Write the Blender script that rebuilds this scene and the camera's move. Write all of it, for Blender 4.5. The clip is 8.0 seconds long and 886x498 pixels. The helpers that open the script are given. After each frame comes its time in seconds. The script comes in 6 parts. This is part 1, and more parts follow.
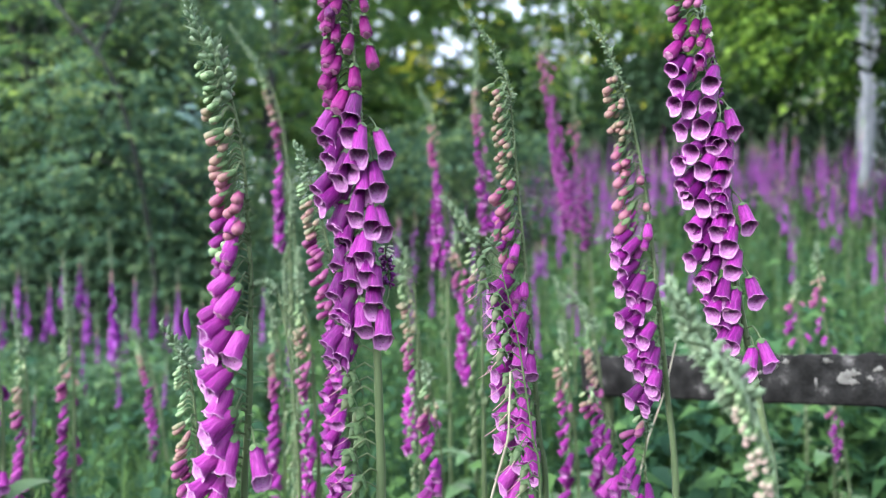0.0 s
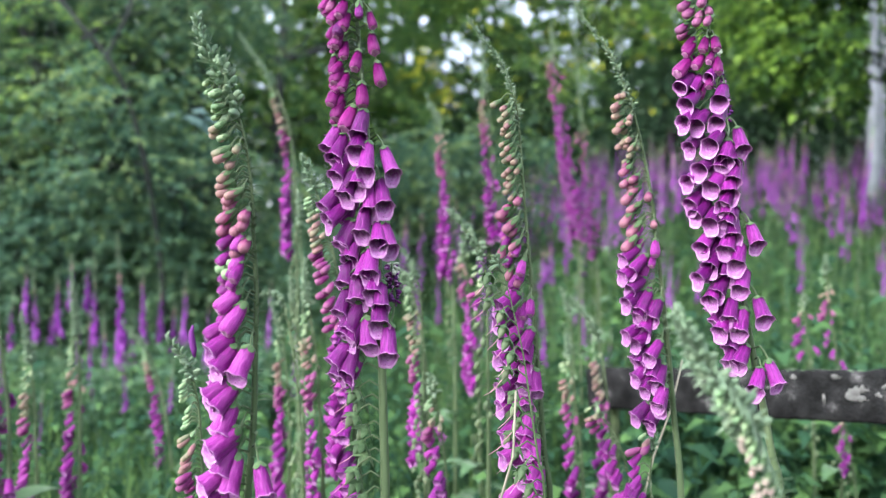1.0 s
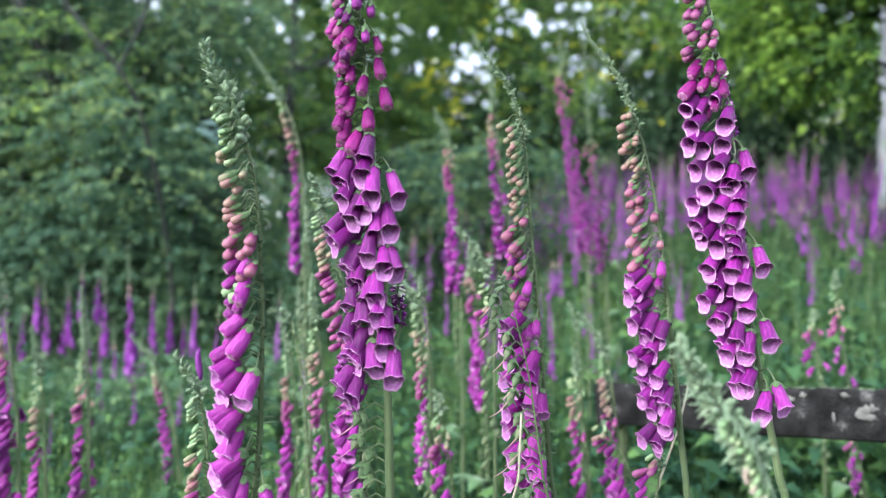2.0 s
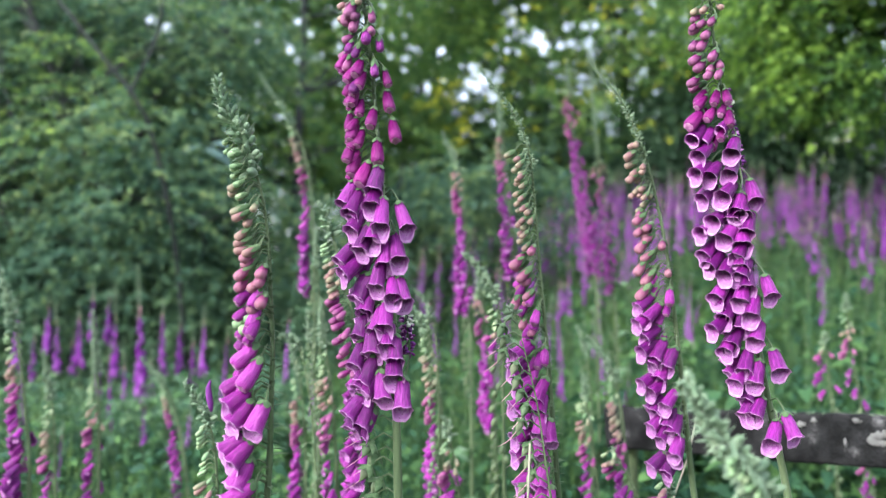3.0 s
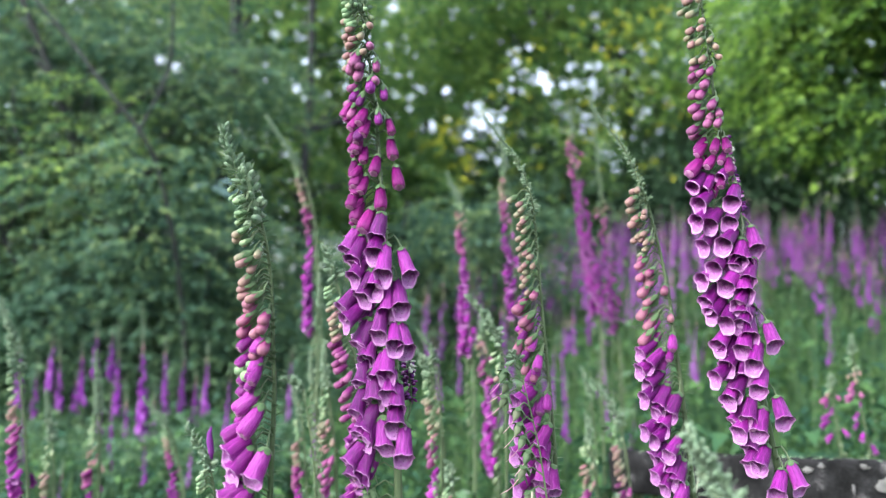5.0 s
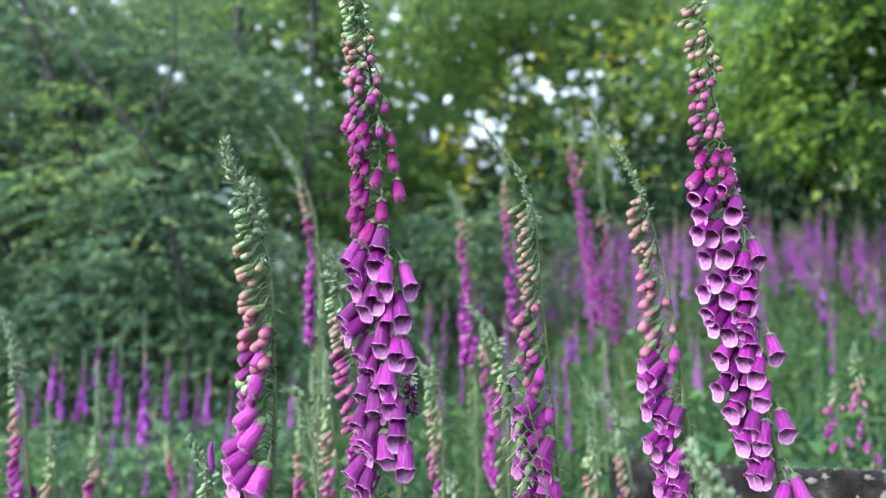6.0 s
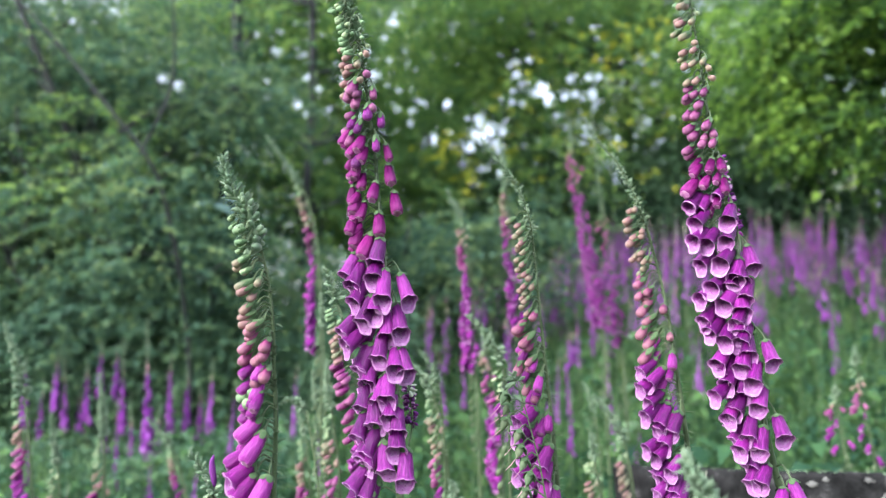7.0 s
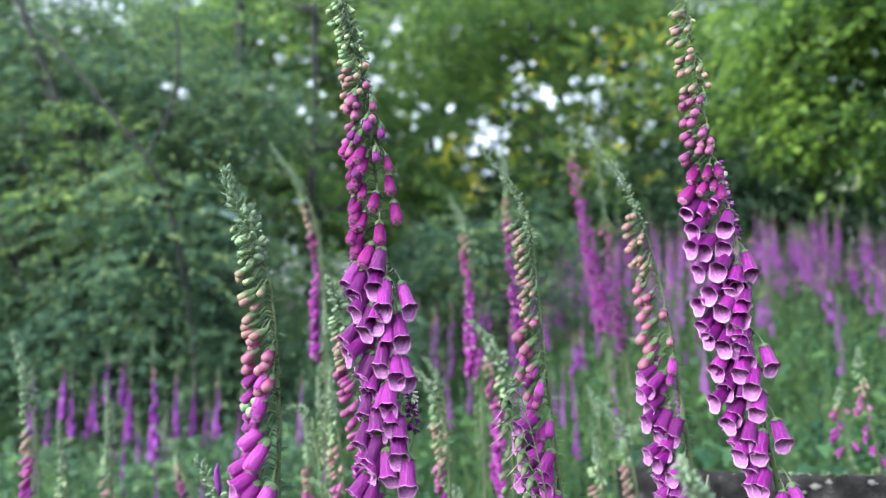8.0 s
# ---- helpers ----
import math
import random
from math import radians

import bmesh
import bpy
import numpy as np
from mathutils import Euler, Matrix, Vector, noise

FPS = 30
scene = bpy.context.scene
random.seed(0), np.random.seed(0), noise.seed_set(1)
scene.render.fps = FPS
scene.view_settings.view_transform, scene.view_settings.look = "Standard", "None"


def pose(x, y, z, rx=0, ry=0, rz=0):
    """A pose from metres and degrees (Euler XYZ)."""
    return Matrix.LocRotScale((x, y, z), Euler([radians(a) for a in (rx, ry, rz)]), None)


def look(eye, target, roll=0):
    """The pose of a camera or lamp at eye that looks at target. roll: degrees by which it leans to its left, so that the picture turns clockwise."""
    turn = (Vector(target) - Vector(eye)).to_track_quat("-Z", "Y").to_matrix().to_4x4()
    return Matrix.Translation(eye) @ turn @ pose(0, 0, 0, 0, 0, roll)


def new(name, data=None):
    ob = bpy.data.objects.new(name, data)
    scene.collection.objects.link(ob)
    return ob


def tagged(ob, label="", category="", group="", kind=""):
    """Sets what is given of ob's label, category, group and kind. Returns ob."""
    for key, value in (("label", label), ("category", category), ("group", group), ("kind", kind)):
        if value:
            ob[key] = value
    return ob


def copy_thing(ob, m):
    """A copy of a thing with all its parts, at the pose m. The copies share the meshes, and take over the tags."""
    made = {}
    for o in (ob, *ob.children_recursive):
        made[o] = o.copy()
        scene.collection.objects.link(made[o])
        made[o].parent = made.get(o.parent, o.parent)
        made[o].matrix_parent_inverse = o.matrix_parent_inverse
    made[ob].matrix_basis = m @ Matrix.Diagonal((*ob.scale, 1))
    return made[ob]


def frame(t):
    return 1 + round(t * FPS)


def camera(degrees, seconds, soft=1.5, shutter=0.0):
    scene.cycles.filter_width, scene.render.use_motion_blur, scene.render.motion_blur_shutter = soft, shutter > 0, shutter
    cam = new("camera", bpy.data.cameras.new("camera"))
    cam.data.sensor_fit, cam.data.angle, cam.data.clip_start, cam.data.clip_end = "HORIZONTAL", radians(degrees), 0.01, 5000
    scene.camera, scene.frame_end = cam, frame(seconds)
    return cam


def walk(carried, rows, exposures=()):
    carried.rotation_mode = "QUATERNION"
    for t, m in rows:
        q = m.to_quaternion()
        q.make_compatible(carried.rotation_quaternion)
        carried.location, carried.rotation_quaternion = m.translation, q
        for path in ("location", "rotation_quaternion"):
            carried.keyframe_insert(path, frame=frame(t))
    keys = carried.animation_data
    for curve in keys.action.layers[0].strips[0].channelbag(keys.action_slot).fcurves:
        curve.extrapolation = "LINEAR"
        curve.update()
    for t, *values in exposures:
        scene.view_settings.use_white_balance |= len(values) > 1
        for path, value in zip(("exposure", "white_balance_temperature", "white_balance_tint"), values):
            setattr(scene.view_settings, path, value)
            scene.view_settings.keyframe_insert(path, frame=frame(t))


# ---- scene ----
EXPOSURES = ((0, 1.5, 5700, 11), (8, 1.5, 5700, 11))
cam = camera(61.8, 8.0, soft=1.2)
PATH = [
    (0, (0.006, 0.016, 1.252), (-0.007, 2.016, 1.248), 0.1),
    (0.5, (0.007, 0.022, 1.261), (-0.014, 2.022, 1.263), 0.3),
    (1, (0.007, 0.018, 1.27), (-0.025, 2.018, 1.276), 0.6),
    (1.5, (0.011, 0.017, 1.278), (-0.033, 2.016, 1.293), 0.7),
    (3, (0.012, 0.007, 1.304), (-0.069, 2.004, 1.381), 0.6),
    (3.5, (0.017, 0.004, 1.308), (-0.071, 1.999, 1.414), 0.6),
    (4, (0.016, 0.003, 1.309), (-0.075, 1.996, 1.442), 0.7),
    (4.5, (0.015, 0.001, 1.312), (-0.078, 1.993, 1.469), 0.8),
    (6, (0.016, 0.001, 1.322), (-0.084, 1.989, 1.518), 0.7),
    (6.5, (0.019, -0.004, 1.325), (-0.082, 1.983, 1.527), 0.4),
    (7, (0.022, -0.009, 1.331), (-0.082, 1.977, 1.538), 0.0),
    (7.5, (0.026, -0.013, 1.333), (-0.084, 1.972, 1.547), -0.3),
    (8, (0.029, -0.021, 1.336), (-0.088, 1.964, 1.553), -0.5),
]
walk(cam, [(t, look(eye, target, roll)) for t, eye, target, roll in PATH], EXPOSURES)
# the lens: a wide aperture focused on the nearest flower spikes
cam.data.dof.use_dof, cam.data.dof.focus_distance, cam.data.dof.aperture_fstop = True, 0.98, 2.9

# ---- world and light ----
SUN_ELEV, SUN_TURN = 36, 230
world = bpy.data.worlds.new("sky")
scene.world = world
world.use_nodes = True
wn = world.node_tree.nodes
sky = wn.new("ShaderNodeTexSky")
sky.sky_type, sky.sun_disc = "NISHITA", False
sky.sun_elevation, sky.sun_rotation = radians(SUN_ELEV), radians(SUN_TURN)
sky.air_density, sky.dust_density, sky.ozone_density = 0.8, 5.0, 1.0
wn["Background"].inputs["Strength"].default_value = 0.2
# a thin even cloud veil over the sky
veil = wn.new("ShaderNodeMixRGB")
veil.inputs["Fac"].default_value = 0.5
veil.inputs[2].default_value = (5.7, 5.65, 5.3, 1)
world.node_tree.links.new(sky.outputs[0], veil.inputs[1])
world.node_tree.links.new(veil.outputs[0], wn["Background"].inputs["Color"])
sun = new("sun", bpy.data.lights.new("sun", "SUN"))
sun.data.energy, sun.data.angle, sun.data.color = 2.3, radians(40), (1.0, 0.97, 0.92)
sd = Vector((math.sin(radians(SUN_TURN)) * math.cos(radians(SUN_ELEV)), math.cos(radians(SUN_TURN)) * math.cos(radians(SUN_ELEV)), math.sin(radians(SUN_ELEV))))
sun.matrix_world = look(sd * 30, (0, 0, 0))


# ---- materials ----
def mat(name, ramp, scale=6.0, rough=0.6, through_light=0.0, island=0.0, bump=0.0, sheen=0.0, fine=60.0, spec=0.3, obj=0.0, grain=None, mouth=None, pale=0.6, start=-0.5):
    """Noise at two scales through a colour ramp; island / obj: shift by each leaf's or object's own random value."""
    m = bpy.data.materials.new(name)
    m.use_nodes = True
    t = m.node_tree
    n, l = t.nodes, t.links
    p = n["Principled BSDF"]
    tc = n.new("ShaderNodeTexCoord")
    a, b = n.new("ShaderNodeTexNoise"), n.new("ShaderNodeTexNoise")
    a.inputs["Scale"].default_value, b.inputs["Scale"].default_value = scale, fine
    src = tc.outputs["Object"]
    if grain:
        mp = n.new("ShaderNodeMapping")
        mp.inputs["Scale"].default_value = grain
        l.new(src, mp.inputs["Vector"])
        src = mp.outputs[0]
    l.new(src, a.inputs["Vector"])
    l.new(src, b.inputs["Vector"])
    mix = n.new("ShaderNodeMath")
    mix.operation = "MULTIPLY_ADD"
    l.new(b.outputs["Fac"], mix.inputs[0])
    mix.inputs[1].default_value = 0.35
    l.new(a.outputs["Fac"], mix.inputs[2])
    out = mix.outputs[0]
    for weight, node, socket in ((island, "ShaderNodeNewGeometry", "Random Per Island"), (obj, "ShaderNodeObjectInfo", "Random")):
        if weight:
            g = n.new(node)
            k = n.new("ShaderNodeMath")
            k.operation = "MULTIPLY_ADD"
            l.new(g.outputs[socket], k.inputs[0])
            k.inputs[1].default_value = weight
            l.new(out, k.inputs[2])
            s = n.new("ShaderNodeMath")
            s.operation = "SUBTRACT"
            l.new(k.outputs[0], s.inputs[0])
            s.inputs[1].default_value = weight / 2
            out = s.outputs[0]
    r = n.new("ShaderNodeValToRGB")
    e = r.color_ramp.elements
    for i, c in enumerate(ramp):
        pos = 0.3 + 0.75 * i / max(1, len(ramp) - 1)
        if i < 2:
            e[i].position = min(1, pos)
        else:
            e.new(min(1, pos))
        e[i].color = (*c, 1)
    l.new(out, r.inputs["Fac"])
    colour = r.outputs["Color"]
    if mouth:
        # paler towards the closed mouth of a bud
        sep, mr, mx = n.new("ShaderNodeSeparateXYZ"), n.new("ShaderNodeMapRange"), n.new("ShaderNodeMixRGB")
        l.new(tc.outputs["Object"], sep.inputs[0])
        l.new(sep.outputs["Z"], mr.inputs["Value"])
        for key, value in (("From Min", start), ("From Max", -1.05), ("To Min", 0.0), ("To Max", pale)):
            mr.inputs[key].default_value = value
        l.new(mr.outputs[0], mx.inputs["Fac"])
        l.new(colour, mx.inputs[1])
        mx.inputs[2].default_value = (*mouth, 1)
        colour = mx.outputs[0]
    l.new(colour, p.inputs["Base Color"])
    p.inputs["Roughness"].default_value = rough
    p.inputs["Specular IOR Level"].default_value = spec
    if sheen:
        p.inputs["Sheen Weight"].default_value = sheen
        p.inputs["Sheen Roughness"].default_value = 0.4
    if bump:
        bp = n.new("ShaderNodeBump")
        bp.inputs["Strength"].default_value = bump
        bp.inputs["Distance"].default_value = 0.004
        l.new(b.outputs["Fac"], bp.inputs["Height"])
        l.new(bp.outputs["Normal"], p.inputs["Normal"])
    if through_light:
        tr = n.new("ShaderNodeBsdfTranslucent")
        ms = n.new("ShaderNodeMixShader")
        l.new(colour, tr.inputs["Color"])
        ms.inputs[0].default_value = through_light
        l.new(p.outputs[0], ms.inputs[1])
        l.new(tr.outputs[0], ms.inputs[2])
        l.new(ms.outputs[0], n["Material Output"].inputs["Surface"])
    return m


def veined(m, lip, spot):
    """The inside of a bell: paler towards the lip, with dark speckles in pale rings."""
    n, l = m.node_tree.nodes, m.node_tree.links
    p = n["Principled BSDF"]
    colour = p.inputs["Base Color"].links[0].from_socket
    tc, sep, mr = n.new("ShaderNodeTexCoord"), n.new("ShaderNodeSeparateXYZ"), n.new("ShaderNodeMapRange")
    l.new(tc.outputs["Object"], sep.inputs[0])
    l.new(sep.outputs["Z"], mr.inputs["Value"])
    for key, value in (("From Min", -0.84), ("From Max", -1.2), ("To Min", 0.0), ("To Max", 0.85)):
        mr.inputs[key].default_value = value
    v = n.new("ShaderNodeTexVoronoi")
    v.inputs["Scale"].default_value = 9
    l.new(tc.outputs["Object"], v.inputs["Vector"])
    for fac, tone in ((mr.outputs[0], lip), ((0.34, 0.5), (0.55, 0.28, 0.55)), ((0.17, 0.29), spot)):
        mx = n.new("ShaderNodeMixRGB")
        if isinstance(fac, tuple):
            r = n.new("ShaderNodeValToRGB")
            e = r.color_ramp.elements
            e[0].position, e[1].position = fac
            e[0].color, e[1].color = (0.75, 0.75, 0.75, 1), (0, 0, 0, 1)
            l.new(v.outputs["Distance"], r.inputs["Fac"])
            l.new(r.outputs["Color"], mx.inputs["Fac"])
        else:
            l.new(fac, mx.inputs["Fac"])
        l.new(colour, mx.inputs[1])
        mx.inputs[2].default_value = (*tone, 1)
        colour = mx.outputs[0]
    l.new(colour, p.inputs["Base Color"])
    return m


PETAL = mat("petal", [(0.082, 0.0008, 0.088), (0.152, 0.003, 0.152), (0.285, 0.022, 0.27)], 13, 0.42, 0.22, sheen=0.08, fine=26, obj=0.6, spec=0.32, grain=(1, 1, 0.10), bump=0.6, mouth=(0.48, 0.12, 0.45), pale=0.5, start=-0.9)
PETAL_PINK = mat("petal_pink", [(0.145, 0.002, 0.138), (0.245, 0.009, 0.222), (0.39, 0.048, 0.345)], 13, 0.42, 0.24, sheen=0.08, fine=26, obj=0.6, spec=0.32, grain=(1, 1, 0.10), bump=0.6, mouth=(0.50, 0.13, 0.45), pale=0.5, start=-0.9)
THROAT = veined(mat("throat", [(0.22, 0.025, 0.21), (0.31, 0.06, 0.30), (0.42, 0.13, 0.40)], 3, 0.55, 0.3, fine=14), (0.47, 0.17, 0.47), (0.10, 0.005, 0.06))
RIM = mat("petal_rim", [(0.42, 0.13, 0.41), (0.56, 0.25, 0.54), (0.72, 0.46, 0.70)], 5, 0.6, 0.3, sheen=0.3, fine=25)
PETAL_DEEP = mat("petal_deep", [(0.088, 0.0008, 0.064), (0.152, 0.003, 0.108), (0.27, 0.022, 0.19)], 11, 0.42, 0.2, sheen=0.02, fine=26, obj=0.6, spec=0.14, grain=(1, 1, 0.10), bump=0.6, mouth=(0.34, 0.06, 0.25), pale=0.5, start=-0.6)
BUD_LIP = mat("bud_lip", [(0.42, 0.10, 0.36), (0.54, 0.22, 0.44), (0.62, 0.36, 0.50)], 6, 0.6, 0.3, sheen=0.3, fine=25)
BUD_PINK = mat("bud_pink", [(0.135, 0.006, 0.098), (0.20, 0.018, 0.138), (0.27, 0.065, 0.185)], 7, 0.55, 0.22, sheen=0.15, mouth=(0.40, 0.19, 0.27), pale=0.5, grain=(1, 1, 0.3), bump=0.3, fine=30, obj=0.6)
BUD_ROSE = mat("bud_rose", [(0.185, 0.012, 0.11), (0.245, 0.035, 0.145), (0.32, 0.11, 0.18)], 6, 0.55, 0.25, sheen=0.12, mouth=(0.46, 0.25, 0.25), pale=0.55, grain=(1, 1, 0.3), bump=0.3, fine=30, obj=0.7)
BUD_PEACH = mat("bud_peach", [(0.245, 0.105, 0.125), (0.225, 0.155, 0.115), (0.175, 0.20, 0.11)], 2.5, 0.6, 0.2, sheen=0.2, mouth=(0.36, 0.26, 0.18), pale=0.6, fine=14, obj=0.9)
BUD_CREAM = mat("bud_cream", [(0.17, 0.22, 0.125), (0.25, 0.27, 0.17), (0.34, 0.26, 0.22)], 2.5, 0.6, 0.2, sheen=0.3, fine=14, obj=0.6, mouth=(0.46, 0.27, 0.29))
BUD_GREEN = mat("bud_green", [(0.15, 0.26, 0.12), (0.24, 0.34, 0.17), (0.36, 0.40, 0.22)], 3, 0.65, 0.15, sheen=0.2, fine=14, obj=0.5)
CALYX = mat("calyx", [(0.05, 0.092, 0.036), (0.082, 0.14, 0.056), (0.14, 0.205, 0.09)], 8, 0.65, 0.15, sheen=0.08, fine=60, obj=0.4)
STEM = mat("stem", [(0.05, 0.078, 0.034), (0.082, 0.115, 0.05), (0.135, 0.165, 0.08)], 25, 0.6, 0.0, sheen=0.1, fine=500, bump=0.2, grain=(1, 1, 0.06))
TIP = mat("tip", [(0.10, 0.165, 0.095), (0.165, 0.24, 0.14), (0.25, 0.32, 0.20)], 60, 0.7, 0.15, sheen=0.2, fine=300, island=0.4)
POD = mat("seed_pod", [(0.085, 0.14, 0.07), (0.13, 0.19, 0.095), (0.20, 0.22, 0.13)], 3, 0.65, 0.1, fine=14, obj=0.5)
STYLE = mat("style", [(0.5, 0.16, 0.3), (0.62, 0.4, 0.42)], 90, 0.6)
LEAF_FOX = mat("foxglove_leaf", [(0.048, 0.105, 0.04), (0.085, 0.165, 0.066), (0.145, 0.24, 0.10)], 18, 0.6, 0.25, island=0.4, bump=0.3, fine=120, sheen=0.2)
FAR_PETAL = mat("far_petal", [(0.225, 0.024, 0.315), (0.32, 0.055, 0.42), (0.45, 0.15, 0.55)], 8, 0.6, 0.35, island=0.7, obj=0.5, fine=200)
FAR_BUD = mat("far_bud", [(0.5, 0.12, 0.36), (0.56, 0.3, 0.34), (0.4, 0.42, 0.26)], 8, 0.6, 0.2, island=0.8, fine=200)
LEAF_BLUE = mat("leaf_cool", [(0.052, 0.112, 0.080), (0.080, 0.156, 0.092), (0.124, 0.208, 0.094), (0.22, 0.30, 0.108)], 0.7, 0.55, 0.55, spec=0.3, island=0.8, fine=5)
# paler, bluer leaf: haze over the shaded bushes and herbs mixed into the colour
LEAF_HAZED = mat("leaf_hazed", [(0.080, 0.158, 0.106), (0.118, 0.214, 0.128), (0.195, 0.30, 0.134)], 0.9, 0.55, 0.55, spec=0.25, island=0.6, fine=5)
# large hazel leaves: the sky's pale blue reflection goes into the base colour
LEAF_SKY_SHEEN = mat("leaf_sky_sheen", [(0.11, 0.19, 0.17), (0.17, 0.26, 0.24)], 6, 0.4, 0.4, spec=0.5, fine=30)
LEAF_MID = mat("leaf_mid", [(0.056, 0.128, 0.066), (0.10, 0.195, 0.074), (0.175, 0.30, 0.078), (0.33, 0.46, 0.10)], 0.7, 0.55, 0.6, spec=0.25, island=0.7, fine=5)
LEAF_BRIGHT = mat("leaf_bright", [(0.037, 0.083, 0.03), (0.063, 0.13, 0.032), (0.11, 0.21, 0.036), (0.24, 0.38, 0.06)], 1.5, 0.45, 0.6, island=0.9, fine=10, spec=0.4)
# green leaves lit through by the sun: the yellow glow is in the colour
LEAF_SUNLIT = mat("leaf_sunlit", [(0.34, 0.42, 0.035), (0.62, 0.60, 0.045)], 2, 0.5, 0.5, island=0.6)
LEAF_DARK = mat("leaf_dark", [(0.02, 0.05, 0.028), (0.04, 0.085, 0.042), (0.07, 0.13, 0.06)], 1.0, 0.5, 0.2, island=0.7, fine=30)
HERB = mat("herb", [(0.022, 0.066, 0.036), (0.042, 0.106, 0.044), (0.095, 0.185, 0.052)], 2.0, 0.6, 0.35, island=0.8, fine=60, bump=0.2, spec=0.2)
GRASS = mat("grass", [(0.028, 0.072, 0.036), (0.058, 0.121, 0.049), (0.12, 0.20, 0.054)], 1.2, 0.6, 0.35, island=0.8, fine=40, spec=0.15)
SOIL = mat("soil", [(0.03, 0.05, 0.018), (0.05, 0.085, 0.025), (0.07, 0.12, 0.035)], 1.2, 0.95, fine=25, bump=0.6)
BARK = mat("bark", [(0.012, 0.014, 0.014), (0.024, 0.027, 0.026), (0.048, 0.052, 0.048)], 5, 0.9, fine=40, bump=0.8)
BIRCH = mat("pale_bark", [(0.09, 0.10, 0.112), (0.19, 0.205, 0.225), (0.27, 0.285, 0.305)], 4, 0.75, fine=30, bump=0.3)
RAIL = mat("weathered_timber", [(0.004, 0.004, 0.004), (0.010, 0.0098, 0.0095), (0.024, 0.0235, 0.023), (0.13, 0.125, 0.12)], 22, 0.9, spec=0.06, fine=160, bump=0.7)
MOSSY = mat("mossy_post", [(0.03, 0.04, 0.02), (0.06, 0.08, 0.035), (0.10, 0.13, 0.06)], 30, 0.95, fine=200, bump=0.6)
LICHEN = mat("lichen", [(0.09, 0.088, 0.08), (0.2, 0.195, 0.18)], 40, 0.9, fine=200, bump=0.6)
MOSS = mat("moss", [(0.12, 0.2, 0.1), (0.25, 0.33, 0.2)], 20, 0.95, island=0.5, fine=150)
BLOSSOM = mat("white_blossom", [(0.52, 0.55, 0.42), (0.68, 0.7, 0.58)], 20, 0.6, 0.3, island=0.5)
WITHERED = mat("withered_petal", [(0.05, 0.006, 0.07), (0.10, 0.015, 0.13), (0.2, 0.04, 0.24)], 8, 0.8, fine=30, bump=0.8)
STRAW = mat("dead_stalk", [(0.2, 0.18, 0.13), (0.34, 0.31, 0.24)], 20, 0.8, fine=100)


# ---- mesh helpers ----
def mesh_from(name, verts, faces, mats, idx=None, smooth=True):
    me = bpy.data.meshes.new(name)
    me.from_pydata(verts, [], faces)
    for m in mats:
        me.materials.append(m)
    if idx is not None:
        me.polygons.foreach_set("material_index", idx)
    if smooth:
        me.polygons.foreach_set("use_smooth", [True] * len(me.polygons))
    me.update()
    return me


def quick(name, V, F, mats, smooth=True):
    """A mesh from numpy arrays of vertices and triangles."""
    me = bpy.data.meshes.new(name)
    me.vertices.add(len(V))
    me.vertices.foreach_set("co", np.asarray(V, dtype=np.float32).ravel())
    me.loops.add(F.size)
    me.loops.foreach_set("vertex_index", F.astype(np.int32).ravel())
    me.polygons.add(len(F))
    me.polygons.foreach_set("loop_start", np.arange(len(F), dtype=np.int32) * 3)
    for m in mats:
        me.materials.append(m)
    me.update(calc_edges=True)
    if smooth:
        me.polygons.foreach_set("use_smooth", [True] * len(F))
    return me


